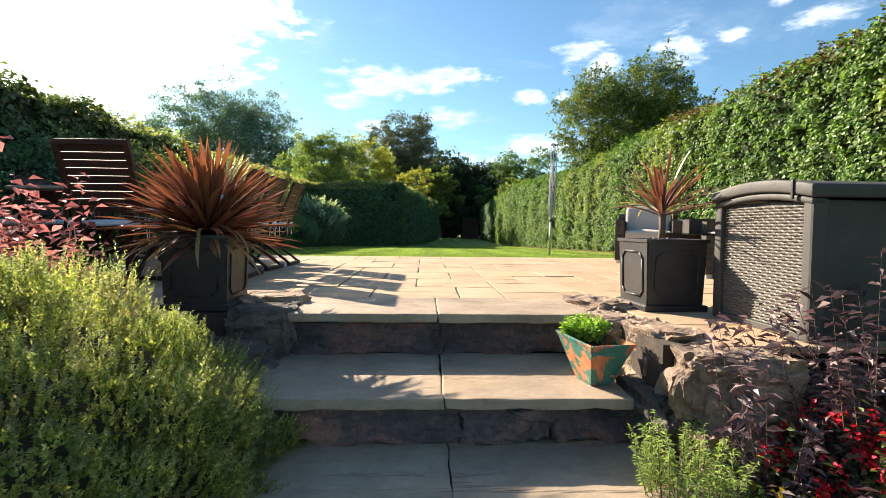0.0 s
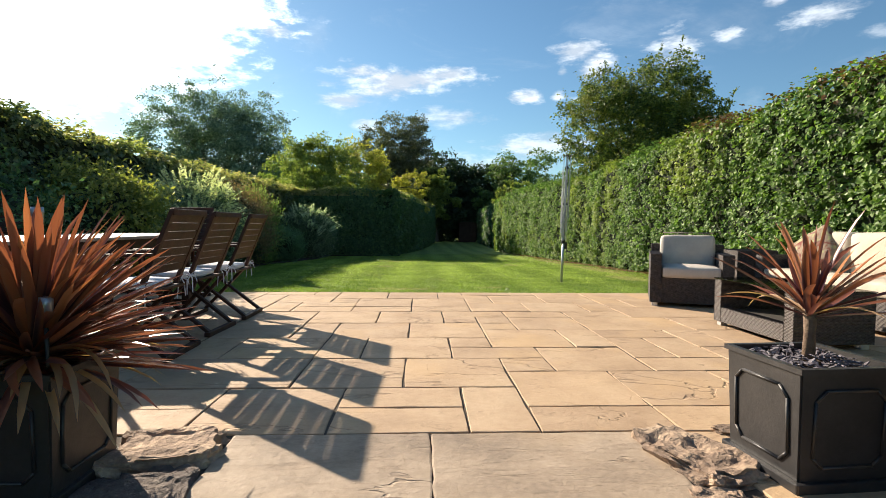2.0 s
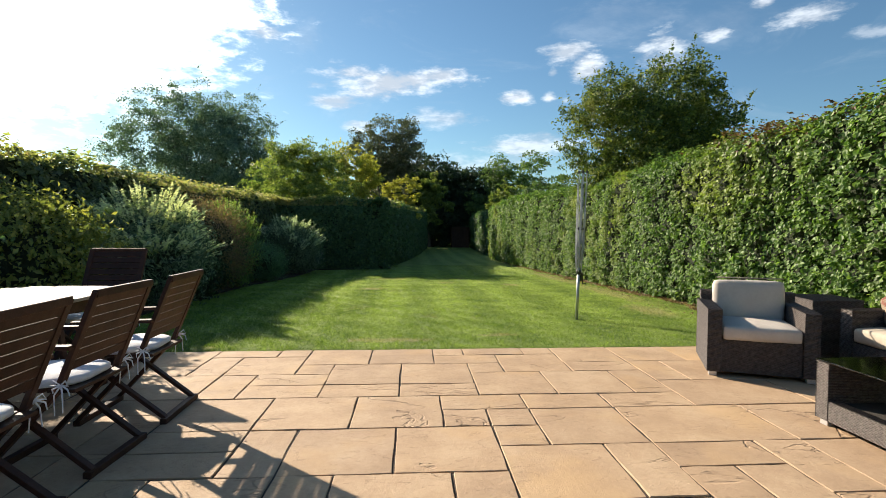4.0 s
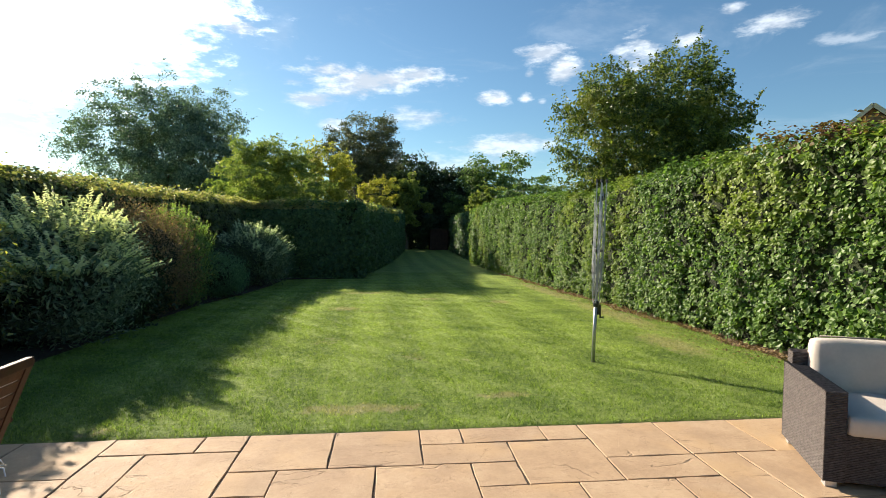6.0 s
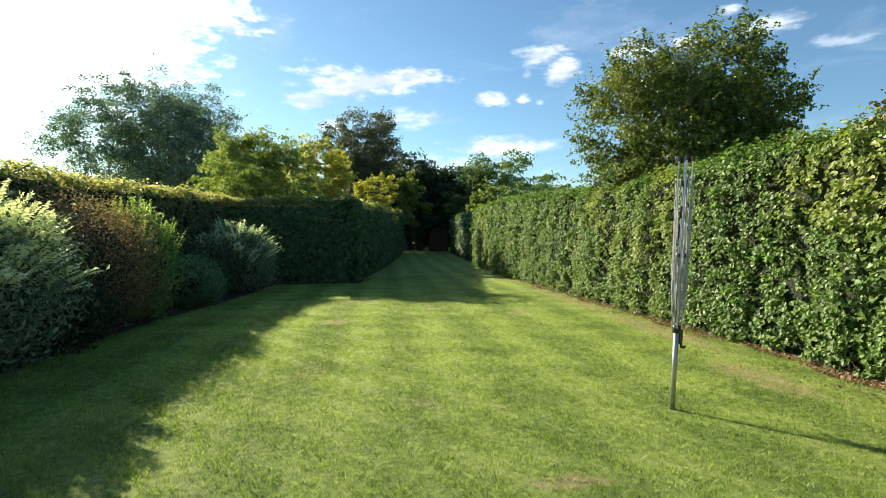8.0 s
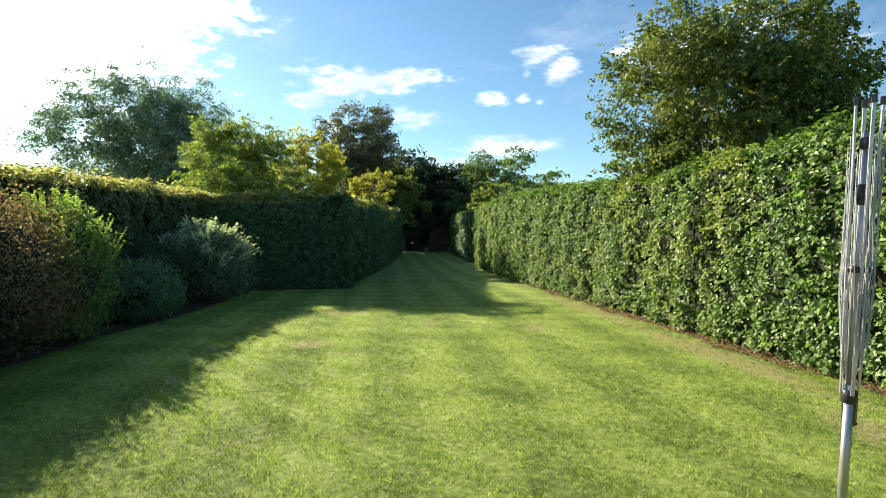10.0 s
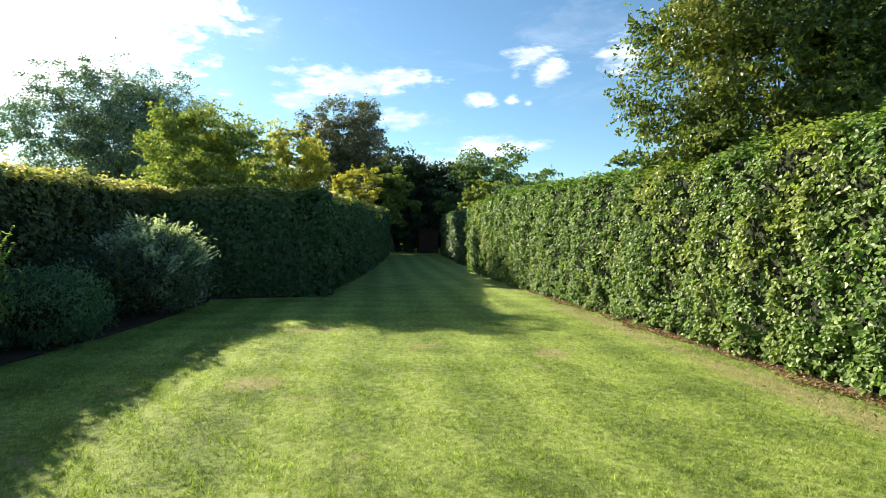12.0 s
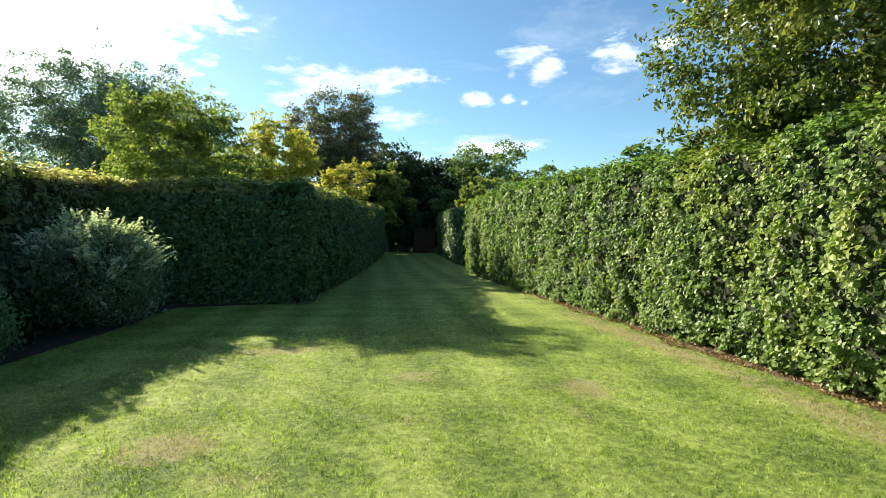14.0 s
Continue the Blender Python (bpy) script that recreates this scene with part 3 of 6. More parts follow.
patches = right_patches
hedge("hedge", [(6.06, -6), (6.06, 6), (6.04, 12), (6.0, 18), (5.92, 24), (5.98, 31)], 1.5, lambda x, y: np.interp(y, *RTOP),
      "tall clipped beech hedge with glossy green leaves beside the lawn", [M_HEDGE, M_HEDGE_RED], 215000, 0.056, "l", 0.12, 5, 0.43)
def top_sun_tint(P, rng):
    """Sunlight painted as leaf colour along the border hedge's top, away from the terrace."""
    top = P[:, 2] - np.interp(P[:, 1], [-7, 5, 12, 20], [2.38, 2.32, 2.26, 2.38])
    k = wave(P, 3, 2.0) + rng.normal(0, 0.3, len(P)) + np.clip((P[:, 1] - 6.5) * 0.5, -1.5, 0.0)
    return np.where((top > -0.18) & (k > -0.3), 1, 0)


patches = None
near_first = False
hedge("hedge", [(6.35, 35), (6.75, 49)], 1.2, lambda x, y: 2.35 + 0 * y, "clipped green hedge at the far end of the lawn", [M_YEW], 9000, 0.16, "l", 0.1, 6)
patches = top_sun_tint
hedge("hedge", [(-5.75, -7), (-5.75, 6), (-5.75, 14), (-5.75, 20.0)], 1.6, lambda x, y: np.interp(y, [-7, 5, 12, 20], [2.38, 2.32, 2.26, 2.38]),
      "shaded clipped hedge with sunlit yellow-green top behind the shrub border", [M_SHADE_TONE, M_YEW_SUN_TINT], 75000, 0.085, "r", 0.13, 7)
patches = None
hedge("hedge", [(-6.6, 20.4), (-0.62, 20.4)], 1.5, lambda x, y: 2.30 + 0 * y, "dark clipped hedge across the end of the shrub border", [M_YEW, M_YEW_SUN_TINT], 50000, 0.10, "r", 0.08, 8)
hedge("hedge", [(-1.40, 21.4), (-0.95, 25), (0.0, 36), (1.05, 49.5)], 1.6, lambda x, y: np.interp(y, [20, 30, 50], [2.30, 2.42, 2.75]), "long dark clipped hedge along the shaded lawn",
      [M_YEW, M_YEW_SUN_TINT], 45000, 0.12, "r", 0.08, 9)


# ---- trees and shrubs ----
def limbs(rng, base, height, spread, stems, levels=3):
    """Limbs of a tree: lists of points with radii, and the places of the twig ends."""
    out, ends = [], []

    def grow(p, d, length, r, lvl):
        pts, rr = [p.copy()], [r]
        k = 4
        for i in range(k):
            d = d + rng.normal(0, 0.13, 3) + np.array([0, 0, 0.06])
            d /= np.linalg.norm(d)
            p = p + d * length / k
            pts.append(p.copy())
            rr.append(r * (1 - 0.62 * (i + 1) / k))
            if lvl < levels and i >= 1:
                for _ in range(2 if lvl else 2):
                    q = rng.normal(0, 1, 3)
                    q -= d * (q @ d)
                    q /= np.linalg.norm(q)
                    e = d * 0.75 + q * rng.uniform(0.55, 0.95) * spread
                    grow(p.copy(), e / np.linalg.norm(e), length * rng.uniform(0.50, 0.68), rr[-1] * 0.6, lvl + 1)
            if lvl >= levels - 1:
                ends.append(p.copy())
        out.append((pts, rr))

    for s in range(stems):
        a = s * 2.4 + rng.uniform(0, 1)
        tilt = 0.0 if stems == 1 else rng.uniform(0.15, 0.4)
        grow(np.array(base, float), np.array([math.cos(a) * tilt, math.sin(a) * tilt, 1.0]), height * 0.62, height * 0.028 / math.sqrt(stems), 0)
    return out, np.array(ends)


def tree(name, label, x, y, height, radii, centre_z, mat, n, size, seed, stems=1, ragged=0.35, clump=0.32, bare=0.0, hang=0.2, category="tree", spray_part=0.16, puff=0.62):
    """A tree: tapered limbs, and a crown of many small leaves in clumps with gaps and an uneven outline."""
    rng = np.random.default_rng(seed)
    gz = float(ground_z(y)) - 0.03
    root = thing(name, pose(x, y, gz), label, category)
    segs, ends = limbs(rng, (0, 0, 0), height, 1.0, stems)
    rx, ry, rz = radii
    c = np.array([0, 0, centre_z - gz])
    # bring the limbs inside the crown
    top = max(float(ends[:, 2].max()), 0.1)
    fz = (c[2] + rz * 0.86) / top
    fx = rx * 0.88 / max(float(np.abs(ends[:, 0]).max()), 0.1)
    fy = ry * 0.88 / max(float(np.abs(ends[:, 1]).max()), 0.1)
    F = np.array([fx, fy, fz])
    bm = bmesh.new()
    for pts, rr in segs:
        tube(bm, [Vector(p * F) for p in pts], rr, 6 if rr[0] > height * 0.012 else 4, False)
    part("trunk", bm, M_BARK, root, "", True)
    ends = ends * F
    # more clump places over the crown's shell
    k = max(40, int(n / 160))
    u = unit(rng.normal(size=(k, 3)))
    lobes = 1 + ragged * wave(u * 2.2, seed + 1, 2.4) + rng.normal(0, 0.06, k)
    shell = c + u * np.array([rx, ry, rz]) * (lobes * rng.uniform(0.55, 1.0, k) ** 0.6)[:, None]
    shell = shell[shell[:, 2] > 0.15]
    q = (ends - c) / np.array([rx, ry, rz])
    ends = ends[np.linalg.norm(q, axis=1) > 0.25]
    if len(ends) > k:
        ends = ends[rng.choice(len(ends), k, replace=False)]
    hubs = np.concatenate([shell, ends])
    w = rng.uniform(0.3, 1.0, len(hubs))
    pick = rng.choice(len(hubs), n, p=w / w.sum())
    rad = min(rx, rz) * clump * 0.5 * rng.uniform(0.6, 1.2, len(hubs))
    off = unit(rng.normal(0, 1, (n, 3))) * (1.55 * rad[pick] * rng.uniform(0.25, 1.0, n) ** 0.5)[:, None] * np.array([1.0, 1.0, puff])
    off[:, 2] = np.where(rng.random(n) < 0.6, np.abs(off[:, 2]), off[:, 2])
    P = hubs[pick] + off
    # leafy twigs that reach out of the crown and break its outline
    spray = rng.random(n) < spray_part
    way = unit(unit(hubs - c) * 0.8 + rng.normal(0, 0.35, hubs.shape) + np.array([0, 0, 0.45]))
    reach = min(rx, rz) * rng.uniform(0.10, 0.34, len(hubs))
    along = rng.uniform(0, 1, n)
    Q = hubs[pick] + way[pick] * (reach[pick] * along)[:, None] + rng.normal(0, 1, (n, 3)) * (size * 0.75 * (1.3 - along))[:, None]
    P = np.where(spray[:, None], Q, P)
    P = P[P[:, 2] > 0.1]
    n = len(P)
    out = unit(P - c)
    N = unit(out * 0.5 + rng.normal(0, 0.6, (n, 3)) + np.array([0, 0, 0.5]))
    D = rng.normal(0, 0.8, (n, 3)) + out * 0.5 + np.array([0, 0, -hang])
    v, f = leaves(P, N, D, size * rng.uniform(0.6, 1.4, n), 0.30)
    ob = child(new("crown", mesh_from("crown", v, f, [mat] if not isinstance(mat, list) else mat)), root)
    ob["kind"] = "stuff"
    return root


tree("tree", "broad green and yellow-tinged garden tree beyond the clipped hedge", 7.15, 13.0, 5.8, (2.30, 2.05, 2.0), 3.72, M_TREE, 105000, 0.080, 11, 3, 0.24, 0.20, spray_part=0.30)
tree("tree", "tall spreading tree with open crown far off, leaf colour blued for haze", -22.4, 56, 15.5, (9.6, 7.0, 7.6), 8.1, M_BLUE, 95000, 0.22, 12, 4, 0.16, 0.15, spray_part=0.08, puff=0.85)
tree("tree", "fresh green tree behind the dark hedge", -4.5, 22.7, 4.9, (2.2, 1.7, 1.7), 3.45, M_LIME, 34000, 0.10, 13, 2, 0.32, 0.30, spray_part=0.2, puff=0.4)
tree("tree", "golden yellow-green tree behind the dark hedge", -3.7, 33.0, 6.1, (2.2, 1.8, 1.9), 4.35, M_GOLD, 22000, 0.14, 14, 2, 0.3, 0.30, puff=0.45)
tree("tree", "small golden tree leaning over the hedge", -0.3, 34.0, 4.8, (1.4, 1.0, 1.0), 3.6, M_GOLD, 9000, 0.13, 15, 1, 0.4, 0.34, puff=0.4)
tree("tree", "tall dark silvery-leaved tree behind the hedges", -1.8, 45, 10.6, (3.5, 2.8, 3.0), 7.75, M_PLUM, 34000, 0.16, 16, 3, 0.3, 0.26, spray_part=0.12)
FAR = ((2.2, 52, 7.4, 2.0, 2.6, 4.0, M_LIME), (0.0, 54, 8.4, 3.4, 4.0, 3.8, M_DARK), (3.6, 57, 9.0, 3.6, 4.6, 4.2, M_DARK), (9.6, 52, 8.0, 3.6, 3.5, 4.4, M_FAR),
       (13.0, 44, 6.2, 3.2, 2.8, 3.2, M_FAR), (8.9, 45, 5.2, 1.8, 2.2, 2.8, M_LIME), (8.2, 58, 9.0, 4.4, 4.2, 4.0, M_DARK), (0, 62, 11.0, 5.5, 5.0, 5.5, M_DARK),
       (-9.0, 40, 6.0, 4.0, 3.0, 3.0, M_FAR), (-7.5, 30, 4.6, 2.6, 2.2, 2.6, M_LIME), (11.2, 24.3, 4.4, 1.6, 1.6, 2.5, M_FAR), (20.0, 45, 5.2, 4.5, 2.4, 2.6, M_FAR),
       (14.5, 60, 9.0, 5.0, 4.5, 5.0, M_FAR), (-14.0, 60, 8.0, 6.0, 4.0, 4.0, M_FAR), (4.6, 62, 8.0, 5.0, 4.5, 3.6, M_DARK), (1.8, 54.5, 4.6, 3.0, 2.6, 1.6, M_DARK), (6.2, 56, 5.5, 3.6, 2.8, 1.8, M_DARK), (9.6, 55, 5.0, 3.0, 2.6, 1.8, M_DARK), (3.6, 53.0, 3.6, 2.2, 1.9, 1.0, M_DARK))
for i, (x, y, h, r, rz, cz, m) in enumerate(FAR):
    tree("tree", {"bright_leaf": "fresh green tree behind the garden hedges", "dark_tree_leaf": "dark shaded tree closing the end of the garden", "far_tree_leaf": "distant mid-green tree beyond the garden hedges"}[m.name],
         x, y, h, (r, r * 0.8, rz), cz, m, 14000 if m is M_DARK else 7500, 0.12 + 0.0034 * y, 40 + i, 1 + i % 3, 0.35, 0.35, spray_part=0.04)


def shrub(name, label, x, y, rx, ry, h, mat, n, size, seed, wide=0.3, up=0.3, skirt=0.15, z0=None, clump=0.18, tips=None, tip_n=0, category="shrub", shoot=0.0, tip_label="feathery cream flower plumes"):
    """A shrub: stems, a shade-coloured filling, and leaves in clumps; plumes or flowers on top where it has them."""
    rng = np.random.default_rng(seed)
    gz = float(ground_z(y)) if z0 is None else z0
    root = thing(name, pose(x, y, gz), label, category)
    bm = bmesh.new()
    for i in range(9):
        a = rng.uniform(0, math.tau)
        e = Vector((math.cos(a) * rx * 0.6, math.sin(a) * ry * 0.6, h * rng.uniform(0.6, 0.85)))
        tube(bm, [(math.cos(a) * 0.05, math.sin(a) * 0.05, -0.02), e * 0.5 + Vector((0, 0, h * 0.12)), e], [0.016, 0.011, 0.005], 5, False)
    part("stems", bm, M_STEM, root)
    bm = bmesh.new()
    bmesh.ops.create_icosphere(bm, subdivisions=3, radius=1.0)
    for v in bm.verts:
        k = 0.72 + 0.12 * noise.noise(v.co * 2.3 + Vector((seed, 0, 0)))
        v.co = Vector((v.co.x * rx * k, v.co.y * ry * k, h * 0.5 + v.co.z * h * 0.5 * k))
    part("inner_growth", bm, M_CORE, root, "near-black filling of the shrub, coloured as the shade among its leaves", True)
    k = max(30, n // 60)
    u = unit(rng.normal(size=(k, 3)))
    lob = 1 + 0.22 * wave(u * 2, seed, 2.5)
    hubs = np.array([0, 0, h * 0.5]) + u * np.array([rx, ry, h * 0.5]) * (lob * rng.uniform(0.72, 1.0, k))[:, None]
    hubs[:, 2] = np.maximum(hubs[:, 2], skirt * 0.5)
    pick = rng.integers(0, k, n)
    P = hubs[pick] + rng.normal(0, 1, (n, 3)) * min(rx, h * 0.6) * clump * np.array([1, 1, 0.8])
    P[:, 2] = np.maximum(P[:, 2], 0.03)
    out = unit(P - np.array([0, 0, h * 0.3]))
    N = unit(out * 0.7 + rng.normal(0, 0.6, (n, 3)))
    D = rng.normal(0, 0.6, (n, 3)) + out * 0.5 + np.array([0, 0, up])
    v, f = leaves(P, N, D, size * rng.uniform(0.6, 1.35, n), wide)
    ob = child(new("foliage", mesh_from("foliage", v, f, [mat])), root)
    ob["kind"] = "stuff"
    if tips is not None:
        pts = hubs[(hubs[:, 2] > h * 0.5)]
        Ps, Ds, Ns = [], [], []
        for j in range(tip_n):
            p = pts[rng.integers(0, len(pts))] + rng.normal(0, 0.04, 3)
            e = p - np.array([0, 0, h * 0.3])
            d = unit((e * np.array([1, 1, 0.6]) + np.array([0, 0, 0.30 + shoot]) + rng.normal(0, 0.10, 3))[None])[0]
            L = rng.uniform(0.20, 0.40)
            side = np.cross(d, [0, 0, 1.0]) + 1e-6
            for k in range(16):
                t = k / 15
                Ps.append(p + d * L * t - np.array([0, 0, 0.10 * (1 - shoot) * L * t * t]) + side * (0.022 if k % 2 else -0.022) * (1.15 - t))
                Ds.append(d * 0.7 + side * (1 if k % 2 else -1) + rng.normal(0, 0.2, 3))
                Ns.append(np.array([0, 0, 1.0]) + rng.normal(0, 0.35, 3))
        P, D, N = np.array(Ps), np.array(Ds), np.array(Ns)
        v, f = leaves(P, unit(N), D, size * rng.uniform(0.6, 1.1, len(P)), 0.19)
        ob = child(new("blossom", mesh_from("blossom", v, f, [tips])), root, tip_label)
        ob["kind"] = "stuff"
    return root


shrub("shrub", "silver-green shrub with feathery cream plumes in the border", -4.15, 7.8, 0.95, 1.15, 1.78, M_SILVER, 17000, 0.085, 60, 0.16, 0.1, tips=M_PLUME, tip_n=680)
shrub("shrub", "brown and russet smoke bush in the border", -4.25, 10.1, 0.95, 1.2, 2.02, M_SMOKE, 30000, 0.036, 61, 0.35)
shrub("shrub", "green shrub with pale upright shoots in the border", -4.10, 11.5, 0.62, 0.8, 1.98, M_SHRUB, 10000, 0.075, 62, 0.16, 0.9, tips=M_SHOOT, tip_n=170, shoot=0.9, tip_label="pale upright leafy shoots")
shrub("shrub", "low rounded grey-green shrub at the edge of the lawn", -3.95, 13.5, 0.75, 0.85, 1.05, M_TEAL, 9000, 0.07, 63, 0.16, 1.0)
shrub("shrub", "dark leafy shrub in the border", -4.3, 14.9, 0.8, 0.8, 1.4, M_DARK, 7000, 0.08, 68)
shrub("shrub", "silver-leaved shrub before the dark hedge", -3.85, 16.8, 0.90, 0.9, 1.80, M_SILVER, 13000, 0.10, 64, 0.17, 0.1, tips=M_SILVER_TIP, tip_n=300, tip_label="pale silvery leaf sprays")
shrub("shrub", "olive-yellow shrub behind the dining table", -4.3, 5.1, 0.8, 0.9, 1.75, M_OLIVE, 10000, 0.07, 65)
shrub("shrub", "dark green shrub behind the dining table", -4.5, 3.0, 0.9, 1.1, 1.5, M_YEW, 9000, 0.07, 66)
shrub("shrub", "dark green shrub at the foot of the shaded hedge", -4.5, 0.6, 0.8, 1.2, 1.3, M_YEW, 8000, 0.07, 67)
shrub("shrub", "low dark green ground shrub in the border", -3.95, 9.1, 0.55, 0.9, 0.85, M_DARK, 6000, 0.07, 69)


# ---- the terrace and the steps ----
def slab_material(name, dark, mid, light, gold, stretch=(0.7, 1.4)):
    m, n = material(name)
    vec = n.add("ShaderNodeTexCoord").outputs["Object"]
    info = n.add("ShaderNodeObjectInfo").outputs["Random"]
    off = n.add("ShaderNodeVectorMath", {0: vec, 1: n.add("ShaderNodeCombineXYZ", {0: n.math("MULTIPLY", info, 37.0), 1: n.math("MULTIPLY", info, 91.0), 2: n.math("MULTIPLY", info, 17.0)})}, operation="ADD").outputs[0]
    along = n.add("ShaderNodeVectorMath", {0: off, 1: (stretch[0], stretch[1], 1.0)}, operation="MULTIPLY").outputs[0]
    f = n.math("ADD", n.math("MULTIPLY", n.noise(off, 2.6, 5.0, 0.6), 0.7), n.math("MULTIPLY", n.noise(off, 34.0, 4.0, 0.7), 0.3))
    c = n.ramp(f, ((0.28, dark), (0.5, mid), (0.72, light)))
    c = n.mix(n.math("MULTIPLY", n.smooth(n.noise(off, 1.7, 3.0), 0.5, 0.72), 0.6), c, (*gold, 1))
    c = n.mix(1.0, c, n.ramp(info, ((0, (0.93, 0.92, 0.92)), (0.5, (1.0, 1.0, 1.0)), (1, (1.07, 1.06, 1.03)))), "MULTIPLY")
    # riven layers: thin stepped contours
    lay = n.noise(along, 1.9, 6.0, 0.62, 0.9)
    steps = n.math("FRACT", n.math("MULTIPLY", lay, 9.0))
    crack = n.math("MULTIPLY", n.smooth(steps, 0.16, 0.0), n.smooth(n.noise(off, 4.0, 2.0), 0.50, 0.60))
    c = n.mix(n.math("MULTIPLY", crack, 0.32), c, (0.20, 0.13, 0.08, 1))
    # a few long riven ledges, each a sharp wandering line
    ledge = n.noise(along, 1.1, 5.0, 0.55, 0.7)
    d = n.math("ABSOLUTE", n.math("SUBTRACT", n.math("FRACT", n.math("MULTIPLY", ledge, 4.5)), 0.5))
    line = n.math("MULTIPLY", n.smooth(d, 0.036, 0.008), n.smooth(n.noise(off, 1.5, 1.0), 0.46, 0.56))
    c = n.mix(n.math("MULTIPLY", line, 0.28), c, (0.13, 0.08, 0.05, 1))
    spots = n.smooth(n.noise(off, 90.0, 2.0, 0.6), 0.68, 0.76)
    c = n.mix(n.math("MULTIPLY", spots, 0.30), c, (0.12, 0.09, 0.07, 1))
    h = n.math("ADD", n.math("SUBTRACT", n.math("MULTIPLY", n.math("FLOOR", n.math("MULTIPLY", lay, 9.0)), 0.22), n.math("MULTIPLY", line, 0.45)), n.math("MULTIPLY", n.noise(off, 45.0, 5.0, 0.7), 0.35))
    b = n.add("ShaderNodeBump", {"Strength": 1.0, "Distance": 0.011, "Height": h})
    p = n.add("ShaderNodeBsdfPrincipled", {"Base Color": c, "Roughness": n.math("ADD", 0.62, n.math("MULTIPLY", n.noise(off, 12.0), 0.25)), "Normal": b, "Specular IOR Level": 0.35})
    finish(n, p)
    return m


M_SLAB = slab_material("golden_sandstone", (0.36, 0.245, 0.155), (0.47, 0.33, 0.21), (0.57, 0.42, 0.275), (0.55, 0.37, 0.20))
M_STEP = slab_material("step_sandstone", (0.20, 0.155, 0.115), (0.37, 0.285, 0.205), (0.52, 0.41, 0.30), (0.45, 0.325, 0.205), (0.45, 3.4))
M_JOINT = surface("dark_mortar", ((0.3, (0.03, 0.023, 0.018)), (0.7, (0.10, 0.075, 0.055))), 12, 0.95, 1.0, 90, depth=0.006)
M_RISER = surface("weathered_red_brown_stone", ((0.3, (0.045, 0.038, 0.042)), (0.47, (0.12, 0.092, 0.092)), (0.6, (0.30, 0.15, 0.12))), 4, 0.9, 1.0, 32, depth=0.035, rand=0.3)
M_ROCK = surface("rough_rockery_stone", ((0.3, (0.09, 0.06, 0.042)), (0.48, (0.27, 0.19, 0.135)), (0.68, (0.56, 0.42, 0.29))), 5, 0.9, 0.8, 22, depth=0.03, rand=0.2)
# darker copy of M_ROCK: shade put into the colour of the dim stones
M_ROCK_DARK = surface("shade_toned_stone", ((0.25, (0.054, 0.046, 0.044)), (0.5, (0.149, 0.117, 0.100)), (0.75, (0.297, 0.247, 0.200))), 6, 0.92, 1.0, 38, depth=0.03)

bm = bmesh.new()
box(bm, (-6.6, -1.17, -1.1), (-0.38, 3.87, -0.0065))
box(bm, (-0.38, -1.12, -1.1), (1.34, 3.87, -0.0065))
box(bm, (1.34, -1.9, -1.1), (7.0, 3.87, -0.0065))
base_mesh = bpy.data.meshes.new("patio_base")
bm.to_mesh(base_mesh)
bm.free()
base_mesh.materials.append(M_JOINT)
tagged(new("patio_base", base_mesh), "mortar bed under the sandstone terrace", "terrace", kind="structure")


def slab_mesh(w, d, th, rng, wob=0.004):
    """A riven slab: an uneven outline, a worn edge and a slightly uneven face."""
    n = 5
    t = np.linspace(-1, 1, n)[:-1]
    out = [(x, -1) for x in t] + [(1, y) for y in t] + [(-x, 1) for x in t] + [(-1, -y) for y in t]
    out = np.array(out, float) * [w / 2, d / 2] + rng.normal(0, wob, (len(out), 2)) * 0.6
    k = len(out)
    inner = out * (1 - 0.006 / np.array([w, d]))
    v = [(*p, -th) for p in out] + [(*p, -0.0022) for p in out] + [(*p, rng.normal(0, 0.0007)) for p in inner] + [(0, 0, 0.001)]
    f = []
    for i in range(k):
        j = (i + 1) % k
        f += [(i, j, k + j), (i, k + j, k + i), (k + i, k + j, 2 * k + j), (k + i, 2 * k + j, 2 * k + i), (2 * k + i, 2 * k + j, 3 * k)]
    return v, f


# which squares of 0.3 m are paved, and the slabs: column, row, width, depth
M = 0.3
free = set()
for i in range(-18, 19):
    for j in range(-7, 13):
        if j <= -5 and i < 5:
            continue
        if -2 <= i <= 4 and j <= -3:
            continue
        if -3 <= i <= -2 and j <= -3:
            continue
        free.add((i, j))
SLABS = [(1, 0, 2, 2), (-1, 0, 2, 2), (0, 2, 2, 2), (2, 3, 1, 1), (2, 2, 2, 1), (3, 3, 2, 2), (4, 1, 2, 2), (3, 1, 1, 1), (3, -1, 2, 2), (5, -1, 2, 2), (-1, 4, 2, 2), (1, 4, 2, 2),
         (3, 5, 1, 1), (4, 5, 2, 2), (0, 6, 2, 2), (2, 6, 1, 1), (2, 7, 2, 1), (-1, 2, 1, 2), (-4, 0, 3, 2), (0, 11, 2, 2), (-2, 11, 2, 2), (2, 11, 2, 1), (2, 12, 1, 1), (3, 12, 2, 1), (5, 12, 1, 1), (4, 10, 2, 2),
         (1, 9, 2, 2), (-1, 9, 2, 2), (3, 10, 1, 1), (3, 8, 2, 2), (-2, 10, 1, 1), (-4, 10, 2, 2), (5, 8, 2, 2), (6, 11, 2, 2), (6, 10, 2, 1), (-3, 3, 2, 1), (-3, 2, 2, 1)]
for i, j, a, b in SLABS:
    free -= {(i + p, j + q) for p in range(a) for q in range(b)}
rng = random.Random(7)
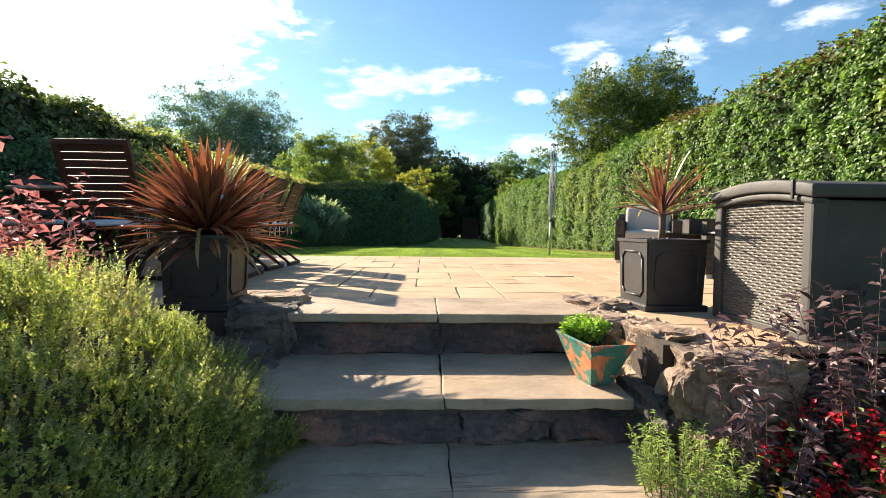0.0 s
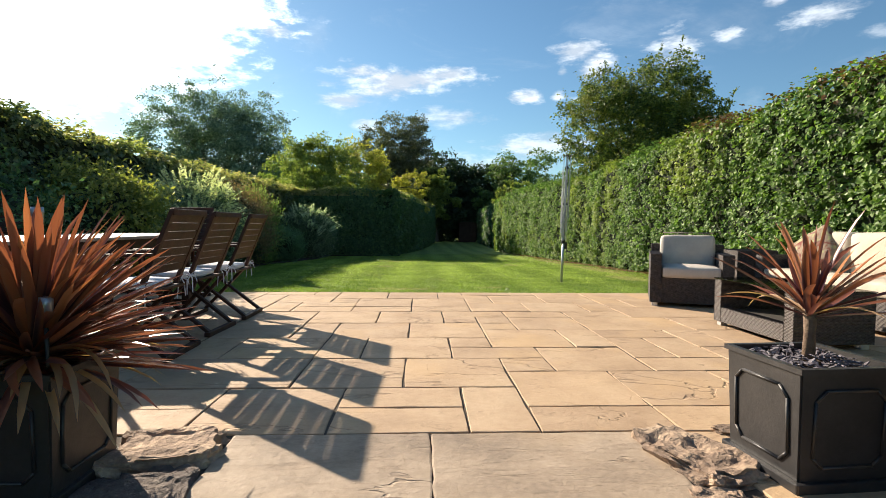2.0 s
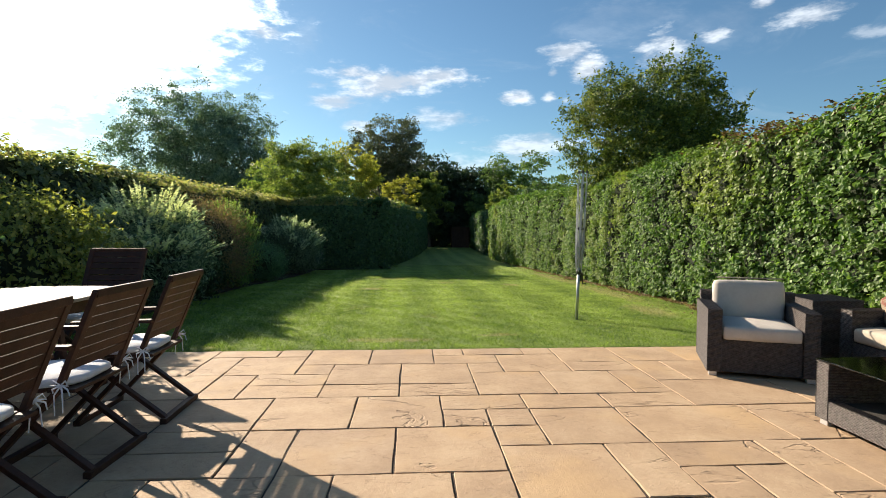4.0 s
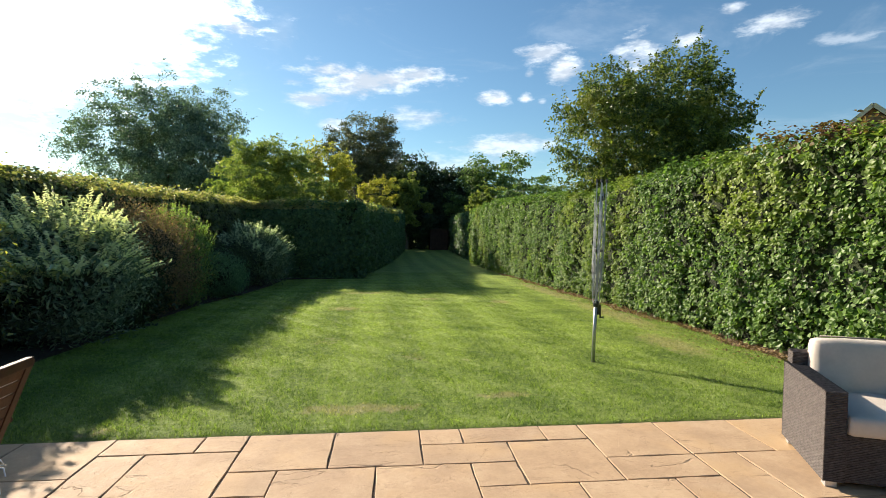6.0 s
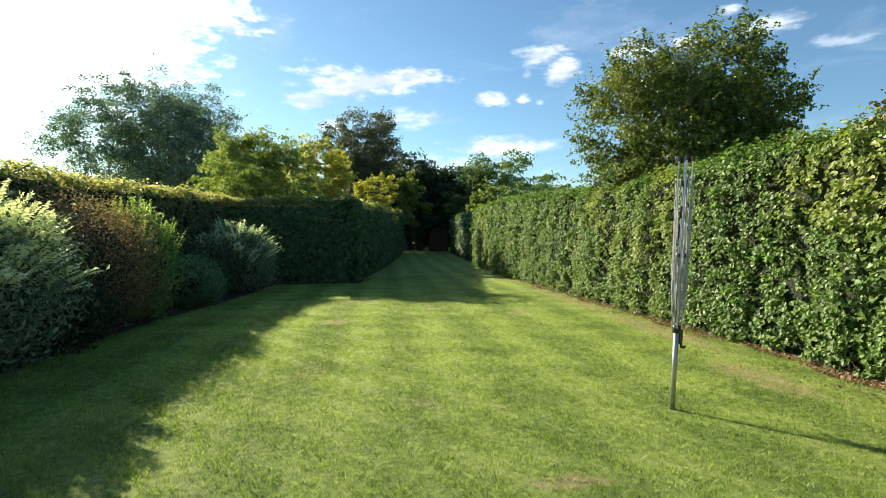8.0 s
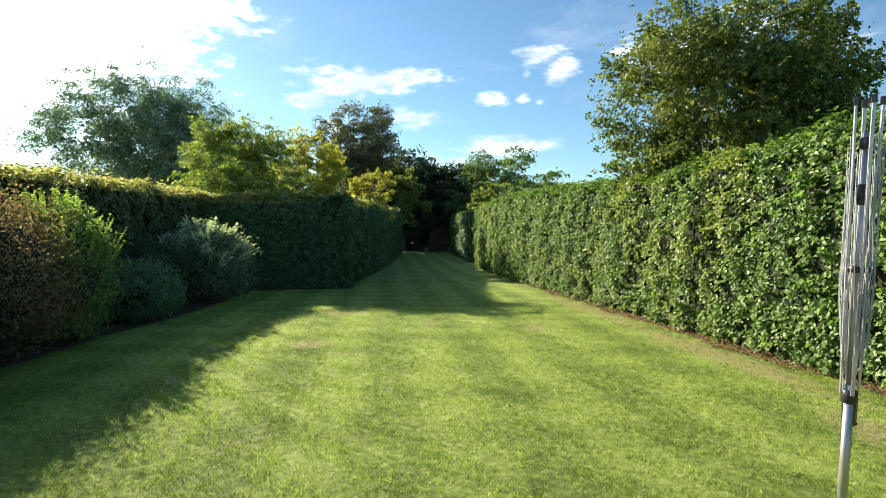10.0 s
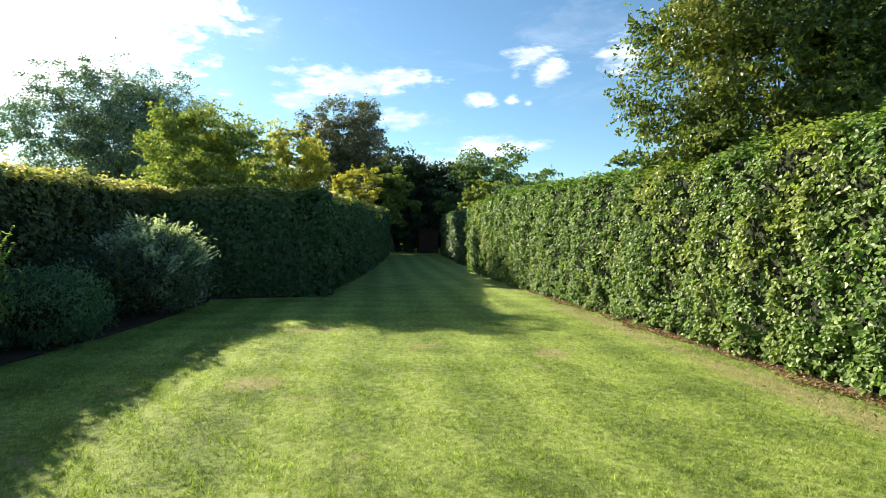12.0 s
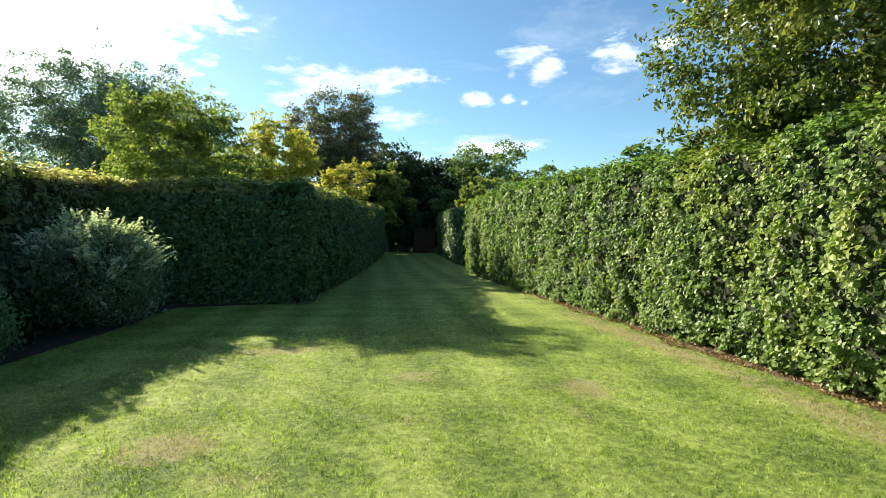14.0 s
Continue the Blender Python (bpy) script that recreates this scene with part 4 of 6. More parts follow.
for j in range(-7, 13):
    for i in range(-18, 19):
        if (i, j) not in free:
            continue
        sizes = [(3, 2), (2, 2), (2, 2), (2, 1), (1, 2), (1, 1)]
        rng.shuffle(sizes)
        sizes.sort(key=lambda s: -(s[0] * s[1] > 1))
        for a, b in sizes + [(1, 1)]:
            cells = {(i + p, j + q) for p in range(a) for q in range(b)}
            if cells <= free:
                SLABS.append((i, j, a, b))
                free -= cells
                break
nrng = np.random.default_rng(17)
slab_meshes = {}
PAVING = []
for i, j, a, b in SLABS:
    y0, y1 = j * M, (j + b) * M
    if j + b == 13:
        y1 -= 0.04
    if j == -7:
        y0 += 0.15
    PAVING.append((i * M, y0, a * M, y1 - y0))


def stone(name, lo, hi, mat, parent, bevel=0.012, rough_by=0.008, seed=0):
    """A dressed block with worn, uneven faces."""
    bm = bmesh.new()
    box(bm, lo, hi, bevel)
    bmesh.ops.subdivide_edges(bm, edges=[e for e in bm.edges if e.calc_length() > 0.12], cuts=9, use_grid_fill=True)
    top = hi[2] - 0.02
    for v in bm.verts:
        s = 0.35 if v.co.z > top else 1.0
        v.co += Vector([(noise.noise(v.co * 9 + Vector((seed * 3.1 + 7 * k, 0, k))) + 0.6 * noise.noise(v.co * 31 + Vector((seed, k, 0)))) * rough_by * 1.3 * (s if k == 2 else 1.0) for k in range(3)])
    return part(name, bm, mat, parent)


steps = thing("garden_steps", pose(0, 0, 0), "worn sandstone garden steps with red-brown stone risers", "steps", kind="structure")
for k, (x0, x1) in enumerate(((-0.36, 0.429), (0.434, 1.30))):
    stone("tread", (x0, -1.235, -0.045), (x1, -0.612, 0.004), M_STEP, steps, 0.008, 0.006, k)
for k, (x0, x1) in enumerate(((-0.42, 0.438), (0.443, 1.22))):
    stone("tread", (x0, -1.92, -0.268), (x1, -1.16, -0.222), M_STEP, steps, 0.008, 0.007, 4 + k)
for k, (x0, x1) in enumerate(((-0.5, 0.456), (0.461, 1.5))):
    stone("tread", (x0, -2.56, -0.47), (x1, -1.83, -0.422), M_STEP, steps, 0.008, 0.007, 8 + k)
for k, (x0, x1) in enumerate(((-0.5, 0.40), (0.41, 1.5))):
    stone("tread", (x0, -3.20, -0.67), (x1, -2.50, -0.622), M_STEP, steps, 0.008, 0.008, 12 + k)
for x0, x1, k in ((-0.40, 0.47, 1), (0.4715, 1.32, 3)):
    stone("riser", (x0, -1.195, -0.222), (x1, -1.13, -0.047), M_RISER, steps, 0.006, 0.030, k)
for x0, x1, k in ((-0.40, 0.52, 6), (0.5215, 0.90, 7), (0.9015, 1.32, 9)):
    stone("riser", (x0, -1.885, -0.422), (x1, -1.83, -0.27), M_RISER, steps, 0.006, 0.030, k)
for x0, x1, k in ((-0.5, 0.5, 10), (0.51, 1.5, 11)):
    stone("riser", (x0, -2.53, -0.622), (x1, -2.46, -0.472), M_RISER, steps, 0.006, 0.030, k)
stone("step_core", (-0.45, -1.83, -0.9), (1.35, -1.125, -0.27), M_RISER, steps, 0.01, 0.0, 20)
stone("step_core", (-0.5, -2.46, -0.95), (1.5, -1.835, -0.472), M_RISER, steps, 0.01, 0.0, 21)
stone("path_slab", (-0.7, -6.5, -0.87), (1.6, -3.15, -0.82), M_STEP, steps, 0.01, 0.004, 22)
bed("lower_bed", [(-6.5, -1.18), (-0.48, -1.18), (-0.52, -3.2), (-0.75, -6.5), (-6.5, -6.5)], -0.45, M_SOIL, "dark soil bed beside the steps")
bed("raised_bed", [(-6.5, -1.185), (-0.64, -1.185), (-0.70, -1.50), (-0.95, -1.85), (-6.5, -1.85)], -0.15, M_SOIL, "dark soil strip under the terrace edge")
bed("lower_bed", [(1.40, -1.9), (6.5, -1.9), (6.5, -6.5), (1.65, -6.5), (1.52, -3.0)], -0.50, M_SOIL, "dark soil bed below the terrace wall")


def rock(x, y, z, rx, ry, rz, mat, seed, label, flat=0.75, turn=0):
    """A rough stone of the rockery: broken planes, layered, with a level top."""
    bm = bmesh.new()
    bmesh.ops.create_icosphere(bm, subdivisions=5, radius=1.0)
    o = Vector((seed * 5.3, seed * 2.1, 0))
    for v in bm.verts:
        p = v.co.copy()
        q = Vector([math.copysign(abs(c) ** 0.6, c) for c in p])
        k = 1 + 0.22 * noise.noise(p * 1.6 + o) + 0.10 * noise.noise(p * 4.1 + o) + 0.04 * abs(noise.noise(p * 9.0 + o)) - 0.07 * abs(noise.noise(Vector((p.x * 3, p.y * 3, p.z * 9)) + o)) - 0.11 * noise.cell(Vector((p.x * 2.3, p.y * 2.3, p.z * 5)) + o)
        q = q * k * 0.86
        q.z = min(q.z, flat + 0.05 * noise.noise(Vector((p.x, p.y, 0)) * 6 + o))
        v.co = Vector((q.x * rx, q.y * ry, q.z * rz))
    ob = part("rock", bm, mat, None, "", False)
    ob.matrix_basis = pose(x, y, z - flat * rz, 0, 0, turn)
    return tagged(ob, label, "rock", "rocks beside the steps")


LIT = "rough brown rockery stone beside the garden steps"
rock(1.42, -0.86, 0.035, 0.20, 0.30, 0.20, M_ROCK, 1, LIT, turn=20)
rock(1.36, -1.25, 0.010, 0.17, 0.22, 0.22, M_ROCK, 2, LIT, turn=-10)
rock(1.47, -1.62, 0.020, 0.17, 0.27, 0.26, M_ROCK, 3, LIT, turn=10)
rock(1.54, -2.04, 0.005, 0.26, 0.18, 0.20, M_ROCK, 4, LIT, turn=-6)
rock(1.44, -2.08, -0.24, 0.15, 0.22, 0.30, M_ROCK, 5, LIT)
rock(1.80, -2.02, -0.16, 0.26, 0.17, 0.34, M_ROCK, 6, LIT)
rock(2.25, -2.0, -0.10, 0.28, 0.16, 0.36, M_ROCK, 7, LIT)
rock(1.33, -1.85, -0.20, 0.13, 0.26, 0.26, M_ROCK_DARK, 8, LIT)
DIM = "rockery stone coloured dark for shade beside the garden steps"
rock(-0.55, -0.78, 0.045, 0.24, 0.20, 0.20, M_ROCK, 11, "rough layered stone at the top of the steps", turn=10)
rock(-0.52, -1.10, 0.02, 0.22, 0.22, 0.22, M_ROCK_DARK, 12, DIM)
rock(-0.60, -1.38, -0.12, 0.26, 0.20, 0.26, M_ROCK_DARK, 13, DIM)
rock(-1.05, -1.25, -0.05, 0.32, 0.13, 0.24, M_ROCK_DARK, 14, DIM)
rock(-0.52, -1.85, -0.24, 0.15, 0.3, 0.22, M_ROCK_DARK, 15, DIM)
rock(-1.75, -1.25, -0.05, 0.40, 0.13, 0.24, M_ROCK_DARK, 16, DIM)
rock(1.72, -0.62, 0.012, 0.10, 0.06, 0.03, M_ROCK, 17, "small loose flake of stone on the terrace", flat=0.6)


# ---- materials of the furniture ----
M_TEAK = surface("dark_stained_teak", ((0.25, (0.022, 0.009, 0.006)), (0.5, (0.046, 0.018, 0.011)), (0.75, (0.082, 0.033, 0.018))), 9, 0.6, 0.4, 160, depth=0.002, rand=0.2, spec=0.3)
M_TOP = surface("weathered_table_teak", ((0.25, (0.20, 0.15, 0.11)), (0.5, (0.32, 0.25, 0.19)), (0.75, (0.45, 0.37, 0.29))), 6, 0.45, 0.5, 140, depth=0.002, rand=0.18)
M_CUSHION = surface("white_seat_pad", ((0.3, (0.62, 0.63, 0.68)), (0.7, (0.78, 0.78, 0.80))), 7, 0.9, 0.5, 220, depth=0.004)
M_CREAM = surface("cream_cushion", ((0.3, (0.425, 0.365, 0.288)), (0.7, (0.561, 0.490, 0.392))), 5, 0.92, 0.5, 260, depth=0.003)
M_GREY = surface("stone_grey_cushion", ((0.3, (0.48, 0.43, 0.38)), (0.7, (0.60, 0.545, 0.485))), 5, 0.92, 0.5, 260, depth=0.003)
M_PIPING = surface("cushion_piping", ((0.3, (0.22, 0.19, 0.16)), (0.7, (0.30, 0.26, 0.22))), 9, 0.9, 0.3, 200)
M_PLANTER = surface("black_planter_fibreglass", ((0.3, (0.018, 0.018, 0.020)), (0.7, (0.045, 0.042, 0.042))), 7, 0.42, 0.35, 60, depth=0.003, spec=0.5)
M_SLATE = surface("purple_slate_chip", ((0.3, (0.06, 0.055, 0.065)), (0.7, (0.20, 0.18, 0.21))), 30, 0.6, 0.6, 120, rand=0.3)
M_BOX = surface("dark_brown_grey_plastic", ((0.3, (0.055, 0.050, 0.046)), (0.7, (0.085, 0.078, 0.072))), 6, 0.62, 0.3, 200, depth=0.002, spec=0.35)
M_ALU = surface("dull_aluminium", ((0.3, (0.36, 0.37, 0.38)), (0.7, (0.52, 0.53, 0.54))), 12, 0.38, 0.2, 120, metal=0.75)
M_BLACK = surface("black_plastic", ((0.3, (0.015, 0.015, 0.016)), (0.7, (0.03, 0.03, 0.03))), 12, 0.4, 0.2, 100)
M_LINE = surface("grey_washing_line", ((0.3, (0.30, 0.32, 0.34)), (0.7, (0.50, 0.52, 0.54))), 30, 0.5, 0.2, 200)
M_RIBBON = surface("white_tie", ((0.3, (0.66, 0.67, 0.74)), (0.7, (0.8, 0.8, 0.84))), 30, 0.8, 0.2, 200)
M_FOOT = surface("silver_foot", ((0.3, (0.5, 0.5, 0.5)), (0.7, (0.65, 0.65, 0.65))), 30, 0.4, 0.2, 200, metal=0.6)
M_BRICK = surface("red_brown_brickwork", ((0.3, (0.19, 0.12, 0.09)), (0.7, (0.32, 0.20, 0.155))), 3, 0.9, 0.8, 20, depth=0.01)
M_TILE = surface("brown_roof_tile", ((0.3, (0.13, 0.08, 0.06)), (0.7, (0.25, 0.15, 0.11))), 3, 0.85, 0.8, 15, depth=0.02)
M_BARGE = surface("pale_weathered_board", ((0.3, (0.42, 0.36, 0.30)), (0.7, (0.58, 0.52, 0.45))), 3, 0.8, 0.4, 30)
M_SHED = surface("dark_timber_boards", ((0.3, (0.045, 0.026, 0.020)), (0.7, (0.095, 0.055, 0.042))), 3, 0.9, 0.6, 30, spec=0.1)
M_TROUGH = surface("terracotta", ((0.3, (0.42, 0.14, 0.06)), (0.7, (0.62, 0.26, 0.12))), 9, 0.7, 0.5, 70)


def glaze(name):
    """Green paint worn off terracotta in patches."""
    m, n = material(name)
    vec = n.add("ShaderNodeTexCoord").outputs["Object"]
    f = n.smooth(n.noise(vec, 9.0, 4.0, 0.6, 0.6), 0.47, 0.51)
    g = n.ramp(n.noise(vec, 30.0, 3.0), ((0.3, (0.035, 0.15, 0.125)), (0.7, (0.09, 0.25, 0.20))))
    t = n.ramp(n.noise(vec, 22.0, 3.0), ((0.3, (0.48, 0.15, 0.06)), (0.7, (0.66, 0.28, 0.13))))
    b = n.add("ShaderNodeBump", {"Strength": 0.4, "Distance": 0.002, "Height": n.math("ADD", f, n.noise(vec, 80.0, 4.0))})
    finish(n, n.add("ShaderNodeBsdfPrincipled", {"Base Color": n.mix(f, t, g), "Roughness": 0.5, "Normal": b}))
    return m


M_GLAZE = glaze("worn_green_glaze")


def wicker_material(name, lo, hi):
    m, n = material(name)
    vec = n.add("ShaderNodeTexCoord").outputs["Object"]
    c = n.ramp(n.noise(vec, 40.0, 3.0), ((0.3, lo), (0.7, hi)))
    b = n.add("ShaderNodeBump", {"Strength": 0.3, "Distance": 0.001, "Height": n.noise(vec, 300.0, 2.0)})
    finish(n, n.add("ShaderNodeBsdfPrincipled", {"Base Color": c, "Roughness": 0.5, "Specular IOR Level": 0.35, "Normal": b}))
    return m


M_RATTAN = wicker_material("brown_rattan", (0.050, 0.040, 0.036), (0.135, 0.113, 0.102))
M_WEAVE = wicker_material("grey_brown_weave", (0.13, 0.115, 0.10), (0.21, 0.19, 0.17))


def glass_material():
    m, n = material("smoked_table_glass")
    g = n.add("ShaderNodeBsdfGlossy", {"Color": (0.9, 0.9, 0.9, 1), "Roughness": 0.08})
    t = n.add("ShaderNodeBsdfTransparent", {"Color": (0.30, 0.29, 0.29, 1)})
    fr = n.add("ShaderNodeFresnel", {"IOR": 1.5})
    finish(n, n.add("ShaderNodeMixShader", {0: n.math("ADD", n.math("MULTIPLY", fr, 0.32), 0.03, clamp=True), 1: t, 2: g}))
    return m


M_GLASS = glass_material()


def floral_material():
    m, n = material("floral_cushion")
    vec = n.add("ShaderNodeTexCoord").outputs["Object"]
    k = n.noise(vec, 11.0, 3.0, 0.55, 0.8)
    c = n.ramp(k, ((0.35, (0.15, 0.04, 0.03)), (0.43, (0.20, 0.09, 0.06)), (0.46, (0.22, 0.165, 0.115)), (0.58, (0.26, 0.195, 0.135)), (0.62, (0.30, 0.30, 0.14))))
    finish(n, n.add("ShaderNodeBsdfPrincipled", {"Base Color": c, "Roughness": 0.9}))
    return m


M_FLORAL = floral_material()


# ---- rattan ----
def weave(origin, u, v, cols, rows, normal, amp=0.0035):
    """A woven panel from origin along u and v: over and under, row by row."""
    origin, u, v, normal = (np.array(a, float) for a in (origin, u, v, normal))
    nx, ny = cols * 2 + 1, rows * 2 + 1
    i, j = np.meshgrid(np.arange(nx), np.arange(ny))
    row = np.minimum(j // 2, rows - 1)
    mid = (j % 2 == 1)
    over = np.sin(math.pi * (i / 2.0 + row)) * 0.0 + np.where((i % 2) == 1, np.where((row + i // 2) % 2 == 0, 1.0, -0.6), 0.2)
    d = np.where(mid, over, -1.3) * amp
    P = origin + (i / (nx - 1))[..., None] * u + (j / (ny - 1))[..., None] * v + d[..., None] * normal
    idx = np.arange(nx * ny).reshape(ny, nx)
    q = np.stack([idx[:-1, :-1], idx[:-1, 1:], idx[1:, 1:], idx[1:, :-1]], -1).reshape(-1, 4)
    return P.reshape(-1, 3), q


def woven_box(name, lo, hi, parent, label="", cell=(0.020, 0.010), mat=None, faces="xXyYZ", core=True):
    """A block wrapped in weave on the faces named."""
    mat = mat or M_RATTAN
    lo, hi = np.array(lo, float), np.array(hi, float)
    s = hi - lo
    V, Q, o = [], [], 0
    ex, ey, ez = np.eye(3)
    defs = {"x": (lo, ey * s[1], ez * s[2], -ex, s[1], s[2]), "X": (lo + ex * s, ey * s[1], ez * s[2], ex, s[1], s[2]),
            "y": (lo, ex * s[0], ez * s[2], -ey, s[0], s[2]), "Y": (lo + ey * s, ex * s[0], ez * s[2], ey, s[0], s[2]),
            "Z": (lo + ez * s, ex * s[0], ey * s[1], ez, s[0], s[1])}
    for k in faces:
        a, u, v, n, lu, lv = defs[k]
        P, q = weave(a, u, v, max(2, int(lu / cell[0])), max(2, int(lv / cell[1])), n)
        V.append(P)
        Q.append(q + o)
        o += len(P)
    bm = bmesh.new()
    box(bm, tuple(lo + 0.005), tuple(hi - 0.005))
    bm.verts.index_update()
    cv = np.array([v.co[:] for v in bm.verts])
    cq = np.array([[v.index for v in f.verts] for f in bm.faces])
    bm.free()
    V.append(cv)
    Q.append(cq + o)
    me = mesh_from(name, np.concatenate(V), np.concatenate(Q), [mat], False)
    return child(new(name, me), parent, label)


def cushion(name, lo, hi, mat, parent, label="", puff=0.02, soft=0.03, m=None):
    """A stuffed cushion with a rounded edge and swollen faces."""
    bm = bmesh.new()
    box(bm, lo, hi, soft)
    bmesh.ops.subdivide_edges(bm, edges=[e for e in bm.edges if e.calc_length() > 0.1], cuts=5, use_grid_fill=True)
    c = (Vector(lo) + Vector(hi)) / 2
    h = (Vector(hi) - Vector(lo)) / 2
    for v in bm.verts:
        q = Vector([(v.co[i] - c[i]) / h[i] for i in range(3)])
        for i in range(3):
            j, k = (i + 1) % 3, (i + 2) % 3
            v.co[i] += math.copysign(1, q[i]) * (abs(q[i]) > 0.9) * puff * max(0, 1 - q[j] ** 2) * max(0, 1 - q[k] ** 2) * (0.35 if h[i] > 0.15 else 1)
        v.co += Vector([noise.noise(v.co * 14 + Vector((k, 0, 0))) for k in range(3)]) * 0.004
    if m is not None:
        bmesh.ops.transform(bm, matrix=m, verts=bm.verts)
    return part(name, bm, mat, parent, label, True)


def armchair(m):
    c = thing("armchair", m, "dark brown rattan armchair with stone-grey cushions on the terrace", "armchair", "rattan lounge set")
    W, D = 0.81, 0.72
    for s, k in ((-1, 0), (1, 1)):
        x0, x1 = (-W / 2, -W / 2 + 0.11) if s < 0 else (W / 2 - 0.11, W / 2)
        woven_box("armrest", (x0, 0, 0.04), (x1, D, 0.57), c, "woven rattan arm panel")
    woven_box("seat_base", (-W / 2 + 0.115, 0.02, 0.04), (W / 2 - 0.115, D - 0.1, 0.31), c, "woven rattan seat front", faces="yZ")
    woven_box("backrest", (-W / 2 + 0.02, D - 0.10, 0.05), (W / 2 - 0.02, D, 0.66), c, "woven rattan back")
    cushion("seat_cushion", (-W / 2 + 0.12, -0.005, 0.315), (W / 2 - 0.12, D - 0.12, 0.43), M_GREY, c, "stone-grey seat cushion")
    cushion("back_cushion", (-W / 2 + 0.12, D - 0.25, 0.42), (W / 2 - 0.12, D - 0.11, 0.80), M_GREY, c, "stone-grey back cushion", 0.03, 0.04, pose(0, 0.02, 0.0, -4))
    bm = bmesh.new()
    z = 0.795
    tube(bm, [(-W / 2 + 0.14, D - 0.20, z), (W / 2 - 0.14, D - 0.20, z)], [0.006, 0.006], 6)
    part("piping", bm, M_PIPING, c)
    for x in (-W / 2 + 0.05, W / 2 - 0.05):
        for y in (0.05, D - 0.05):
            bm = bmesh.new()
            box(bm, (x - 0.03, y - 0.03, 0.0), (x + 0.03, y + 0.03, 0.045), 0.004)
            part("foot", bm, M_FOOT, c, "silver metal foot")
    return c


armchair(pose(3.265, 2.65, 0, 0, 0, -23))


def coffee_table(m):
    c = thing("coffee_table", m, "low dark rattan coffee table with smoked glass top and grey shelf", "coffee table", "rattan lounge set")
    L, W, H = 0.98, 0.60, 0.42
    for y0, y1 in ((0, 0.10), (L - 0.10, L)):
        woven_box("end_panel", (0, y0, 0.04), (W, y1, H - 0.012), c, "woven rattan end panel")
    for x0, x1 in ((0.0, 0.07), (W - 0.07, W)):
        woven_box("side_rail", (x0, 0.105, 0.04), (x1, L - 0.105, 0.17), c, "woven rattan rail", faces="xXZ")
    bm = bmesh.new()
    box(bm, (0.075, 0.105, 0.13), (W - 0.075, L - 0.105, 0.155), 0.004)
    part("shelf", bm, M_BOX, c, "grey lower shelf")
    bm = bmesh.new()
    box(bm, (-0.005, -0.005, H - 0.010), (W + 0.005, L + 0.005, H - 0.002), 0.002)
    part("glass_top", bm, M_GLASS, c, "smoked glass table top")
    for x in (0.05, W - 0.05):
        for y in (0.05, L - 0.05):
            bm = bmesh.new()
            box(bm, (x - 0.03, y - 0.03, 0.0), (x + 0.03, y + 0.03, 0.045), 0.004)
            part("foot", bm, M_FOOT, c, "silver metal foot")
    return c


coffee_table(pose(3.0, 0.78, 0, 0, 0, 0))


def sofa(m):
    """Runs along local y, open towards -x."""
    c = thing("sofa", m, "long dark rattan sofa with cream cushions before the hedge", "sofa", "rattan lounge set")
    L, D = 1.95, 0.75
    for y0, y1 in ((0, 0.12), (L - 0.12, L)):
        woven_box("armrest", (0, y0, 0.04), (D, y1, 0.57), c, "woven rattan arm panel")
    woven_box("seat_base", (0.01, 0.125, 0.04), (D - 0.1, L - 0.125, 0.30), c, "woven rattan seat front", faces="xZ")
    woven_box("backrest", (D - 0.10, 0.02, 0.05), (D, L - 0.02, 0.68), c, "woven rattan back")
    k = (L - 0.25) / 3
    for i in range(3):
        y0 = 0.125 + i * k
        cushion("seat_cushion", (0.0, y0 + 0.004, 0.305), (D - 0.14, y0 + k - 0.004, 0.43), M_CREAM, c, "cream seat cushion")
        cushion("back_cushion", (D - 0.29, y0 + 0.004, 0.42), (D - 0.11, y0 + k - 0.004, 0.82), M_CREAM, c, "cream back cushion", 0.035, 0.045)
    for x in (0.05, D - 0.05):
        for y in (0.05, L - 0.05):
            bm = bmesh.new()
            box(bm, (x - 0.03, y - 0.03, 0.0), (x + 0.03, y + 0.03, 0.045), 0.004)
            part("foot", bm, M_FOOT, c, "silver metal foot")
    return c


sofa(pose(4.05, 0.84, 0, 0, 0, 0))
for x, y, z, rx, ry, rz in ((4.42, 2.46, 0.60, 62, 45, 80),):
    ob = cushion("scatter_cushion", (-0.24, -0.24, -0.05), (0.24, 0.24, 0.05), M_FLORAL, None, "", 0.06, 0.04)
    ob.matrix_basis = pose(x, y, z, 0, -62, 0) @ pose(0, 0, 0, 0, 0, 40)
    tagged(ob, "cream scatter cushion with faded red flowers propped on the sofa", "cushion")
tab = thing("side_table", pose(4.02, 3.06, 0, 0, 0, -8), "tall square rattan side table between armchair and sofa", "side table", "rattan lounge set")
woven_box("body", (0, 0, 0.03), (0.44, 0.44, 0.60), tab, "woven rattan body")


